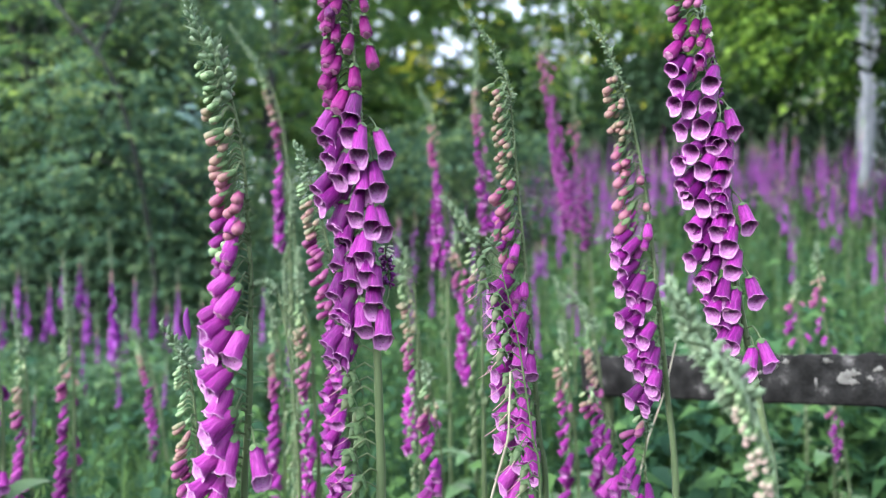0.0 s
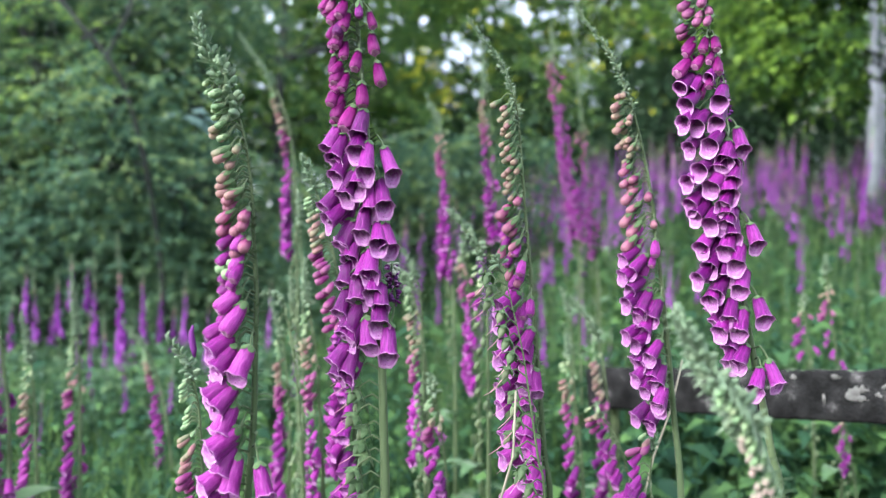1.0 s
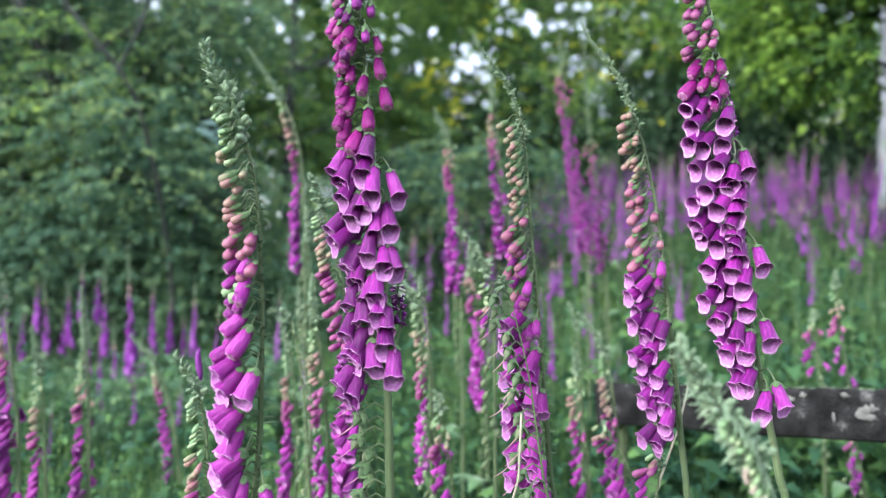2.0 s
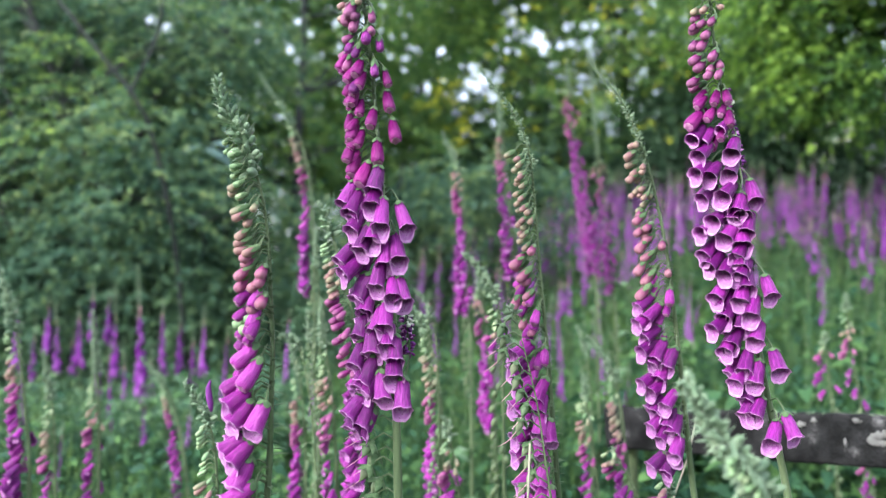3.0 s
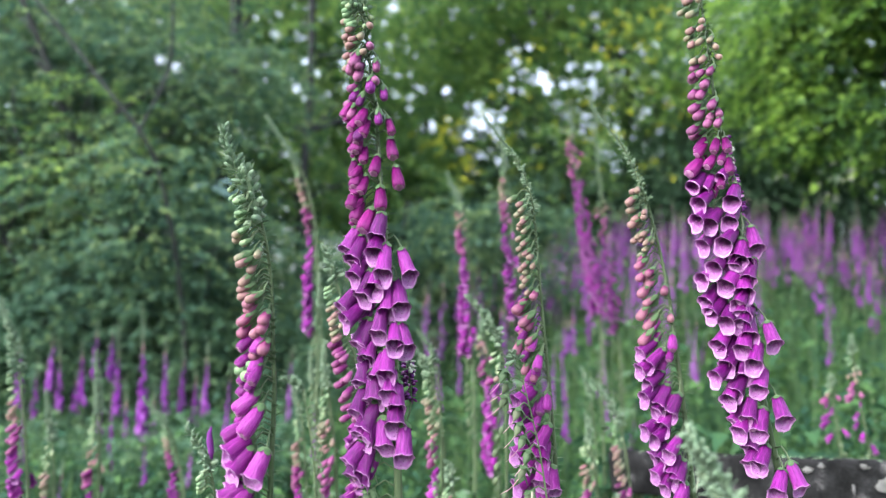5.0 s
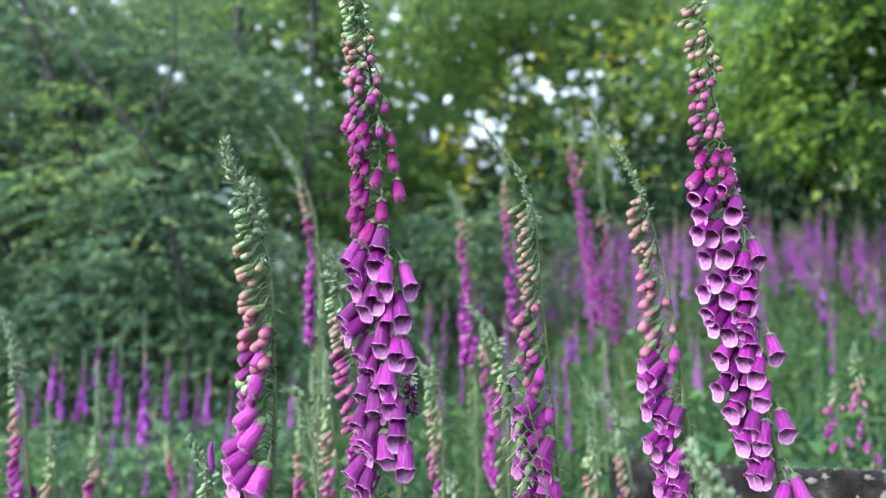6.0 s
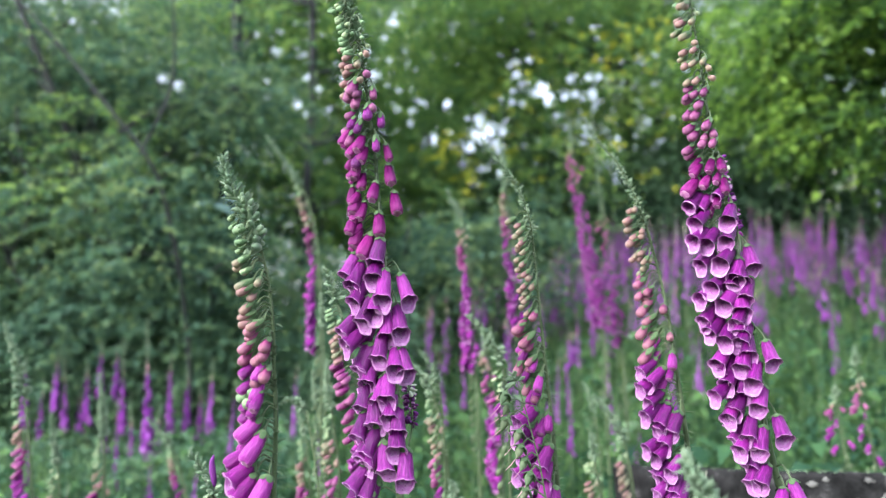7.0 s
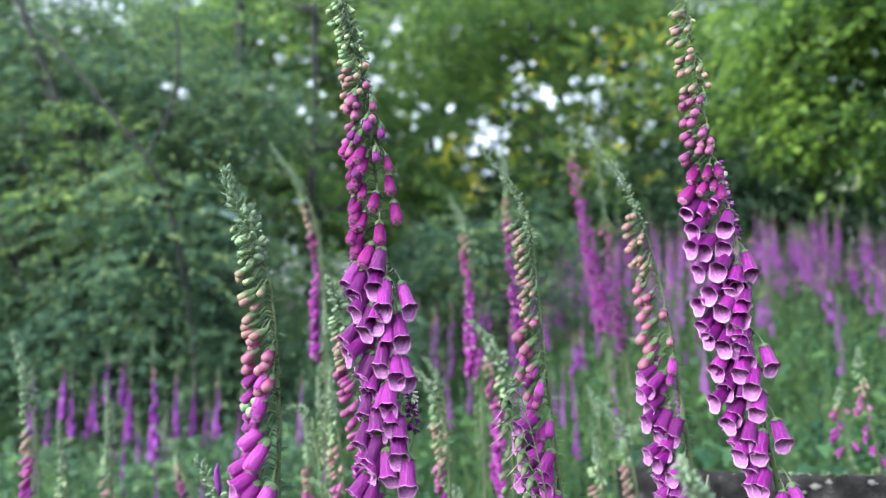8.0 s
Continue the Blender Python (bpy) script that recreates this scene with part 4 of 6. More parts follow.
near_foxglove("tall foxglove spike crowded with deep magenta bells", M_STEM[:-1] + M2_STEM, (("open", M_OPEN), ("young", M_YOUNG), ("petal", M_BUD[:6]), ("pink", M_BUD[6:]),
    ("peach", green_rest(M_STEM, 1.69, 1.645, -1, 0.009, 0.011, 0.016, 0.022, 3)), ("green", green_rest(M_STEM, 1.78, 1.69, -1, 0.006, 0.010, 0.012, 0.016, 4))), 22, 1.70, 0.0068, 1,
    pods=(1.13, 0.93, 0.017, -60, 0.034, 1.12), spent=((-0.075, 0.975, 1.253), (-0.070, 0.975, 1.204)), extra=(("open", 1.44, 1.13, 19, -85, 40), ("open", 1.43, 1.18, 7, -15, 25), ("young", 1.60, 1.43, 20, -70, 50), ("pink", 1.67, 1.58, 9, -30, 70), ("peach", 1.71, 1.64, 7, -30, 80), ("green", 1.78, 1.69, 12, -20, 100)), leafy=(1.76, 1.40, 60, 1.1))
near_foxglove("curved foxglove spike with pink bells below green buds", L_STEM, (("pink_open", L_OPEN[3:]), ("pink_young", L_OPEN[:3] + nod(L_BUD[15:], -10) + nod(L_BUD[:3], -15)), ("rose", nod(L_BUD[3:5], -25)), ("peach", nod(L_BUD[5:11], -45)), ("green", nod(L_BUD[11:], -50))), 16, 1.42, 0.0058, 2,
    extra=(("pink_open", 1.18, 0.95, 11, -75, 35), ("pink_young", 1.275, 1.16, 10, -50, 40), ("rose", 1.335, 1.27, 7, -40, 40), ("peach", 1.42, 1.325, 10, -50, 45), ("green", 1.47, 1.40, 8, -60, 60)), tip_size=(0.008, 0.019), bud=1.15, snug=0.92, leafy=(1.47, 1.0, 70, 1.35))
near_foxglove("leaning foxglove spike with wide open purple bells", R_STEM + R2_STEM, (("open", R_OPEN), ("open", R_LOW), ("opening", R_YOUNG[5:]), ("young", R_YOUNG[:5]), ("pink", R_BUD[:11]), ("peach", R_BUD[11:]),
    ("green", green_rest(R_STEM, 1.86, 1.81, -1, 0.012, 0.009, 0.012, 0.018, 6))), 24, 1.83, 0.0058, 3, shift=0.005, snug=0.8, bell_size=0.97, bud=0.84, spent=((0.388, 1.13, 1.590), (0.412, 1.13, 1.470)), extra=(("open", 1.46, 1.14, 15, -60, 60), ("young", 1.58, 1.50, 6, -50, 50), ("pink", 1.68, 1.58, 8, -40, 60), ("peach", 1.80, 1.68, 9, -40, 60), ("green", 1.86, 1.78, 10, -30, 90)), leafy=(1.84, 1.50, 60, 0.9))
near_foxglove("bowed foxglove with magenta bells under peach buds", P_STEM, (("open", P_OPEN), ("rose", P_BUD[:8]), ("peach", P_BUD[8:])), 14, 1.49, 0.0058, 4, tip_size=(0.004, 0.009), dense=0.0013, leafy=(1.60, 1.1, 90, 1), bud=0.95, shift=0.006, snug=0.76, bell_size=0.95, extra=(("open", 1.22, 1.03, 8, -70, 40), ("pink_young", 1.33, 1.20, 10, -60, 50), ("rose", 1.40, 1.31, 8, -60, 45), ("peach", 1.53, 1.40, 13, -65, 40)))
near_foxglove("foxglove with magenta bells and pale orange buds above", H_STEM, (("pink_open", H_OPEN), ("rose", H_BUD[:7]), ("peach", H_BUD[7:])), 16, 1.46, 0.0052, 5, tip_size=(0.004, 0.009), dense=0.0013, leafy=(1.55, 1.0, 80, 1), shift=0.004, snug=0.82, bud=0.9, extra=(("pink_open", 1.18, 0.86, 19, -70, 50), ("pink_young", 1.31, 1.17, 13, -60, 50), ("rose", 1.36, 1.26, 9, -60, 45), ("peach", 1.50, 1.36, 15, -65, 40)))
near_foxglove("faded foxglove stem hung with green seed pods", C_STEM, (), 15, 1.25, 0.0036, 6, pods=(1.24, 0.9, 0.017, -70, 0.028, 1.0))
near_foxglove("pale foxglove spike still in green and cream bud", FR_STEM, (("green", green_rest(FR_STEM, 1.16, 1.10, -1, 0.004, 0.009, 0.012, 0.014, 8)), 
    ("cream", green_rest(FR_STEM, 1.125, 1.01, -1, 0.0045, 0.011, 0.014, 0.017, 9)), ("cream", green_rest(FR_STEM, 1.08, 0.97, -1, 0.009, 0.012, 0.014, 0.006, 10))), 15, 1.115, 0.0046, 7, tip_size=(0.008, 0.018), dense=0.0008, skin=TIP, bud=0.74, leafy=(1.19, 0.98, 60, 1.3))
mid_foxglove("foxglove with rosy bells behind the tall spike", G_STEM, (1.36, 1.33, 1.27, 1.14, 0.75), -70, 21, 0.7, 0.038, 65, 0.008)
mid_foxglove("foxglove with a long bowed green tip and magenta bells", K_STEM, (1.80, 1.76, 1.66, 1.58, 1.26), -90, 22, 0.1, 0.038, 60, 0.014)
mid_foxglove("slim upright foxglove with bright magenta bells", D_STEM, (1.70, 1.66, 1.60, 1.52, 1.20), -60, 23, 0.2, 0.038, 60)
mid_foxglove("dense foxglove spike in full magenta bloom", E_STEM, (2.07, 2.05, 2.02, 1.87, 1.33), -40, 24, 0.1, 0.026, 85, 0.0026, tip=0.6)
mid_foxglove("foxglove spike in magenta bloom beside a denser one", E2_STEM, (1.80, 1.785, 1.75, 1.66, 1.26), -40, 25, 0.15, 0.026, 70, 0.0055, tip=0.5)
mid_foxglove("slender foxglove with dark magenta bells", H2_STEM, (1.82, 1.80, 1.72, 1.64, 1.32), -60, 26, 0.1, 0.038, 60)
mid_foxglove("small foxglove with peach buds over a few bells", J_STEM, (1.17, 1.14, 1.05, 0.99, 0.82), -60, 27, 0.5, 0.036, leaves=9)
mid_foxglove("small upright foxglove with pink bells", N_STEM, (1.26, 1.24, 1.19, 1.12, 0.86), -60, 28, 0.5, 0.036, 70, leaves=9)
mid_foxglove("young foxglove spike with a nodding green tip", LF_STEM, (1.24, 1.2, 1.19, 1.18, 1.17), -60, 29, 0.5, 0.03, leaves=9)
mid_foxglove("low foxglove with pink buds and bells", Q_STEM, (1.02, 0.97, 0.90, 0.84, 0.6), -70, 30, 0.5, 0.036)
mid_foxglove("foxglove with pink bells among green stems", Q2_STEM, (1.13, 1.08, 1.0, 0.92, 0.6), -60, 31, 0.7, 0.034)
mid_foxglove("short foxglove with cream buds and pink bells", S1_STEM, (1.06, 0.98, 0.92, 0.87, 0.70), -70, 32, 0.6, 0.034)
mid_foxglove("foxglove with a pale green spike over pink bells", S4_STEM, (1.03, 0.96, 0.9, 0.86, 0.55), -75, 33, 0.6, 0.036)
mid_foxglove("foxglove with green buds over rosy bells", S7_STEM, (0.96, 0.90, 0.84, 0.79, 0.52), -75, 34, 0.6, 0.036)
mid_foxglove("nodding foxglove with scattered magenta bells", S2_STEM, (0.93, 0.9, 0.86, 0.82, 0.58), -80, 35, 0.5, 0.036, 60, 0.016)
mid_foxglove("foxglove with a tall green tip and pink bells", Z_STEM, (1.16, 1.10, 1.04, 0.98, 0.65), -80, 36, 0.6, 0.045, 75, 0.010, tip=1.3)
mid_foxglove("low foxglove with nodding magenta bells", U1_STEM, (0.97, 0.95, 0.92, 0.89, 0.62), -50, 37, 0.5, 0.038, 70, 0.014, leaves=8)
mid_foxglove("foxglove with peach buds and loose pink bells", U2_STEM, (1.04, 0.99, 0.9, 0.84, 0.62), -70, 38, 0.7, 0.038, 60, 0.018)
mid_foxglove("thin foxglove with a few magenta bells", U3_STEM, (1.0, 0.96, 0.9, 0.86, 0.62), -70, 39, 0.5, 0.036, 60, 0.022)
mid_foxglove("thin foxglove with loose magenta bells beyond the rail", V1_STEM, (1.2, 1.17, 1.13, 1.08, 0.92), -50, 40, 0.2, 0.027, 60, 0.026)
mid_foxglove("faded foxglove with the last purple bells", V0_STEM, (1.10, 1.09, 1.08, 1.06, 0.94), -60, 41, 0.2, 0.030, 60, 0.018)
mid_foxglove("short foxglove with a few bells under the rail", V2_STEM, (0.81, 0.8, 0.79, 0.775, 0.66), -60, 42, 0.2, 0.024, 50, 0.010)


def seed_pod_mesh():
    b = Build()
    b.capsule((0, 0, 0), (0, -0.45, -0.9), 1.0, 0.30, 0, 7)
    for k in range(5):
        a = 2 * math.pi * k / 5
        o = Vector((math.cos(a), math.sin(a) - 0.3, -0.9))
        b.blade((0, 0, 0.05), o, (-math.sin(a), math.cos(a), 0), 0.75, 0.42, 1, -0.1, -0.3, 3)
    return b.mesh("seed_pod", [POD, CALYX])


SEED_POD = seed_pod_mesh()


def spent_foxglove(label, stem, seed, side=-90, spread=70, step=0.015, size=0.017, tip=0.07, leaves=5, reach=0.02):
    """A stalk past its flowering: a thin green tip, then seed pods on arched stalks with narrow bracts between them."""
    rnd = random.Random(seed)
    foot = Vector(stem[-1])
    foot.z = ground_z(foot.x, foot.y) - 0.02
    pts = curve_points(list(stem) + [Vector(stem[-1]).lerp(foot, 0.5), foot], 70)
    plant = thing("foxglove", label, "foxglove", foot, "spent foxglove stalks")
    back = Matrix.Translation(-foot)
    b, t = Build(), Build()
    n = len(pts)
    b.tube(pts, [0.0055 * (0.18 + 0.82 * min(1, 1.8 * i / n)) for i in range(n)], 7)
    aim = Vector((math.sin(radians(side)), -math.cos(radians(side)), 0))
    tip_cluster(t, pts, 0, tip, 0.006, 0.013, rnd, gap=0.0009, side=aim)
    run, low = tip * (n - 1), 0.62 * (n - 1)
    gap = sum((q - p).length for p, q in zip(pts, pts[1:])) / (n - 1)
    while run < low:
        i = int(run)
        node = pts[i].lerp(pts[i + 1], run - i)
        turn = side + rnd.gauss(0, 0.5) * spread
        o = Vector((math.sin(radians(turn)), -math.cos(radians(turn)), 0))
        base = node + o * reach * rnd.uniform(0.7, 1.2) + Vector((0, 0, 0.002))
        pedicel(b, node, base, 0.0011)
        s = size * rnd.uniform(0.8, 1.15) * min(1, 0.5 + run / low)
        part("seed_pod", SEED_POD, plant, m=back @ Matrix.Translation(base) @ pose(0, 0, 0, 0, 0, turn) @ Matrix.Scale(s, 4))
        part("bract", BRACT_MESH, plant, m=back @ Matrix.Translation(node) @ pose(0, 0, 0, 0, 0, turn + rnd.uniform(60, 300)) @ Matrix.Scale(rnd.uniform(0.014, 0.028), 4))
        run += step * rnd.uniform(0.7, 1.3) / gap
    for name, bb, m in (("stem", b, STEM), ("green_tip", t, TIP)):
        me = bb.mesh(name, [m])
        me.transform(back)
        part(name, me, plant, kind="stuff" if name == "green_tip" else "")
    for k in range(leaves):
        p = pts[int(n * rnd.uniform(0.5, 0.95))]
        a = rnd.uniform(0, 6.28)
        o = Vector((math.cos(a), math.sin(a), 0))
        lb = Build()
        lb.blade((0, 0, 0), o + Vector((0, 0, 0.7)), (-o.y, o.x, 0), rnd.uniform(0.10, 0.22), rnd.uniform(0.035, 0.07), 0, 0.55, 0.25, 5)
        part("leaf", lb.mesh("leaf", [LEAF_FOX]), plant, m=back @ Matrix.Translation(p))
    return plant


spent_foxglove("arched green foxglove stalk with small seed pods", [(-0.384, 1.5, 1.176), (-0.363, 1.5, 1.18), (-0.338, 1.5, 1.158), (-0.32, 1.5, 1.092), (-0.306, 1.5, 0.991), (-0.296, 1.5, 0.855), (-0.291, 1.5, 0.765)], 61, 60, 120, 0.013, 0.012, 0.05)
spent_foxglove("upright green foxglove stalk set with leafy bracts", [(-0.361, 1.75, 1.408), (-0.355, 1.75, 1.315), (-0.349, 1.75, 1.183), (-0.345, 1.75, 0.998), (-0.344, 1.75, 0.681)], 62, -70, 160, 0.017, 0.015, 0.06, 9)
spent_foxglove("pale green foxglove stalk gone to seed", [(-0.413, 1.9, 1.219), (-0.403, 1.9, 1.147), (-0.391, 1.9, 1.033), (-0.384, 1.9, 0.86), (-0.38, 1.9, 0.63)], 63, -60, 120, 0.018, 0.015, 0.08, 8)
spent_foxglove("nodding foxglove stalk with pale seed pods", [(-0.111, 1.6, 1.275), (-0.089, 1.6, 1.251), (-0.068, 1.6, 1.191), (-0.059, 1.6, 1.071), (-0.055, 1.6, 0.926), (-0.05, 1.6, 0.734)], 64, -80, 90, 0.012, 0.015, 0.06)
spent_foxglove("green budding foxglove stalk before the rail", [(0.318, 2.2, 1.167), (0.343, 2.2, 1.101), (0.357, 2.2, 1.001), (0.365, 2.2, 0.835), (0.37, 2.2, 0.537)], 65, -70, 110, 0.016, 0.018, 0.08, 8)
mid_foxglove("low foxglove with a few large magenta bells", [(0.335, 1.22, 0.985), (0.328, 1.22, 0.937), (0.326, 1.22, 0.9), (0.328, 1.22, 0.862)], (0.978, 0.975, 0.97, 0.945, 0.70), -70, 66, 0.6, 0.040, 60, 0.016, tip=0.6)
mid_foxglove("bowed foxglove with loose rosy bells", [(0.283, 1.45, 0.982), (0.294, 1.45, 0.955), (0.321, 1.45, 0.917), (0.343, 1.45, 0.852), (0.351, 1.45, 0.785)], (0.975, 0.965, 0.95, 0.93, 0.66), -75, 67, 0.7, 0.038, 60, 0.013, tip=0.7)


def withered_bell(at):
    """A spent, shrivelled flower still hanging on."""
    b = Build()
    b.tube([(0, 0, 0), (-0.002, 0, -0.008), (-0.001, 0, -0.018), (0.001, 0, -0.028), (0.002, 0, -0.036)], [0.001, 0.003, 0.0038, 0.0034, 0.0012], 9)
    ob = new("withered_bell", b.mesh("withered_bell", [WITHERED]))
    ob.matrix_basis = Matrix.Translation(at)
    tagged(ob, "shrivelled dark purple flower caught beside pink bells", "flower")


withered_bell((-0.286, 0.845, 1.184))


# ---- foxgloves far off: a few kinds, repeated ----
def far_kind(seed, height, lean, bloom, colour, start=0.86, label="tall purple foxglove in bloom among grass", wide=1.0):
    rnd = random.Random(seed)
    plant = thing("foxglove", label, "foxglove", (0, -40, -5), "foxgloves of the far field")
    pts = [Vector((lean * (1 - k / 12) ** 2 * 0.2, 0, height * (1 - k / 12))) for k in range(13)]
    b, f, t, lf = Build(), Build(), Build(), Build()
    b.tube(pts, [0.002 + 0.004 * k / 12 for k in range(13)], 5)
    z0, z1 = height * start, height * (start - bloom)
    z = z0
    while z > z1:
        u = (z0 - z) / (z0 - z1)
        a = rnd.uniform(0, 6.28)
        o = Vector((math.cos(a), math.sin(a), 0))
        p = at_height(pts, z)
        L = (0.006 + 0.029 * min(1, u * 1.05)) * wide
        f.tube([p + o * 0.004, p + o * (0.003 + 0.006 * u + 0.18 * L) + Vector((0, 0, -0.35 * L)), p + o * (0.002 + 0.009 * u + 0.36 * L) + Vector((0, 0, -L))], [0.003, 0.008 * L / 0.04, 0.012 * L / 0.04], 6, 0 if u > 0.12 else 1)
        z -= 0.009 * rnd.uniform(0.6, 1.4)
    top = curve_points(pts, 120)
    tip_cluster(t, top, 0, 1 - start, 0.005, 0.012, rnd)
    for k in range(7):
        a = rnd.uniform(0, 6.28)
        o = Vector((math.cos(a), math.sin(a), 0))
        lf.blade(at_height(pts, height * rnd.uniform(0.03, 0.45)), o + Vector((0, 0, 0.8)), (-o.y, o.x, 0), rnd.uniform(0.12, 0.25), rnd.uniform(0.04, 0.07), 0, 0.55, 0.25, 4)
    part("stem", b.mesh("stem", [STEM]), plant)
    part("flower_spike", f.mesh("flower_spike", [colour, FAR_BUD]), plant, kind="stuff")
    part("green_tip", t.mesh("green_tip", [TIP]), plant, kind="stuff")
    part("foliage", lf.mesh("foliage", [LEAF_FOX]), plant, kind="stuff")
    return plant


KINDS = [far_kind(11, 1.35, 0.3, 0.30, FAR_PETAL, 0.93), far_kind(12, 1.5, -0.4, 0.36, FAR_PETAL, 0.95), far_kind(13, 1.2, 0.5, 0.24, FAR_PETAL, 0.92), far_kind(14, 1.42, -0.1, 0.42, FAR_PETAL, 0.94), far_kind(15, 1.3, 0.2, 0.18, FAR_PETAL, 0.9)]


def sow(kind, x, y, scale, turn):
    return copy_thing(kind, pose(x, y, ground_z(x, y) - 0.01, random.uniform(-3, 3), random.uniform(-4, 4), turn) @ Matrix.Scale(scale, 4))


rnd = random.Random(5)
# the row in the shade of the trees: x, y, heights of the tip and of the bloom's top and foot, bend of the tip
LEFT_ROW = ((-2.90, 5.00, 1.10, 1.06, 0.79, -0.00), (-2.93, 5.20, 1.08, 0.94, 0.63, -0.04), (-2.66, 5.00, 1.06, 0.99, 0.70, -0.03), (-2.74, 5.30, 1.20, 1.12, 0.84, -0.01),
    (-2.68, 5.40, 1.15, 1.11, 0.83, -0.00), (-2.42, 5.00, 1.21, 1.00, 0.65, -0.02), (-2.05, 4.60, 1.33, 1.08, 0.54, -0.05), (-2.13, 5.10, 1.10, 1.03, 0.61, -0.02),
    (-2.06, 5.20, 1.01, 0.93, 0.60, -0.00), (-1.85, 5.10, 1.08, 0.97, 0.63, -0.00), (-2.20, 4.70, 0.86, 0.70, 0.41, -0.03), (-2.99, 5.50, 0.82, 0.75, 0.56, -0.01),
    (-3.17, 5.10, 1.09, 1.01, 0.66, -0.02), (-3.19, 5.30, 0.92, 0.82, 0.55, 0.02), (-2.17, 5.00, 0.79, 0.67, 0.48, -0.00), (-2.04, 5.40, 0.87, 0.79, 0.50, -0.00),
    (-2.63, 5.20, 0.77, 0.67, 0.45, -0.01))
for k, (x, y, tip, top, foot, bend) in enumerate(LEFT_ROW):
    g = ground_z(x, y)
    tip += 0.04
    top += 0.03
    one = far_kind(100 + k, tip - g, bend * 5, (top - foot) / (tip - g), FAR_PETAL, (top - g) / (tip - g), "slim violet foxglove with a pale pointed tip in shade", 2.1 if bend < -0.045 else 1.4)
    one.matrix_basis = pose(x, y, g)
for x, y, s in ((-1.25, 3.2, 0.6), (-1.55, 3.5, 0.62), (-0.95, 3.0, 0.55), (-1.9, 3.9, 0.66), (-1.35, 4.0, 0.66), (-2.3, 3.8, 0.62), (-0.85, 3.9, 0.62), (-1.7, 3.0, 0.5), (-2.1, 3.3, 0.55), (-1.1, 4.4, 0.7)):
    sow(rnd.choice(KINDS), x, y, s, rnd.uniform(0, 360))
made = 0
while made < 250:
    y = 4.6 + 7.4 * rnd.random() ** 0.45
    x = rnd.uniform(-0.10 * y - 0.3, 0.66 * y + 0.4)
    if y < 6.6 and rnd.random() < 0.85:
        continue
    sow(rnd.choice(KINDS), x, y, rnd.uniform(0.78, 1.12), rnd.uniform(0, 360))
    made += 1
made = 0
while made < 46:
    y = rnd.uniform(3.4, 6.4)
    x = rnd.uniform(-0.04 * y, 0.68 * y)
    if abs(x - 0.42 * y) < 0.12 * y and y < 4.4:
        continue
    sow(rnd.choice(KINDS), x, y, rnd.uniform(0.56, 0.8), rnd.uniform(0, 360))
    made += 1
for k in KINDS:
    x, y = rnd.uniform(1, 5), rnd.uniform(8, 11)
    k.matrix_basis = pose(x, y, ground_z(x, y) - 0.01)


# ---- ground ----
def ground():
    n = 60
    gx = np.sinh(np.linspace(-4.2, 4.2, n * 2 + 1)) * 10
    gy = np.sinh(np.linspace(-4.2, 4.2, n * 2 + 1)) * 10 + 4
    w = len(gx)
    V = [(x, y, ground_z(x, y)) for y in gy for x in gx]
    F = [(j * w + i, j * w + i + 1, (j + 1) * w + i + 1, (j + 1) * w + i) for j in range(w - 1) for i in range(w - 1)]
    tagged(new("ground", mesh_from("ground", V, F, [SOIL])), "mossy woodland soil under grass and herbs", "ground", kind="structure")


ground()


# ---- leaves by the thousand ----
def leaf_arrays(P, along, up, length, width, fold=0.25, droop=0.2):
    """Folded pointed leaves: five corners and four triangles each."""
    along /= np.linalg.norm(along, axis=1, keepdims=True)
    side = np.cross(along, up)
    side /= np.linalg.norm(side, axis=1, keepdims=True) + 1e-9
    nrm = np.cross(side, along)
    L, W = length[:, None], width[:, None]
    tip = P + along * L - nrm * L * droop
    mid = P + along * L * 0.42
    a = mid + side * W * 0.5 + nrm * W * fold
    b = mid - side * W * 0.5 + nrm * W * fold
    V = np.stack([P, a, tip, b, mid], axis=1).reshape(-1, 3)
    base = (np.arange(len(P)) * 5)[:, None, None]
    F = (np.array([[0, 4, 1], [1, 4, 2], [2, 4, 3], [3, 4, 0]])[None] + base).reshape(-1, 3)
    return V, F


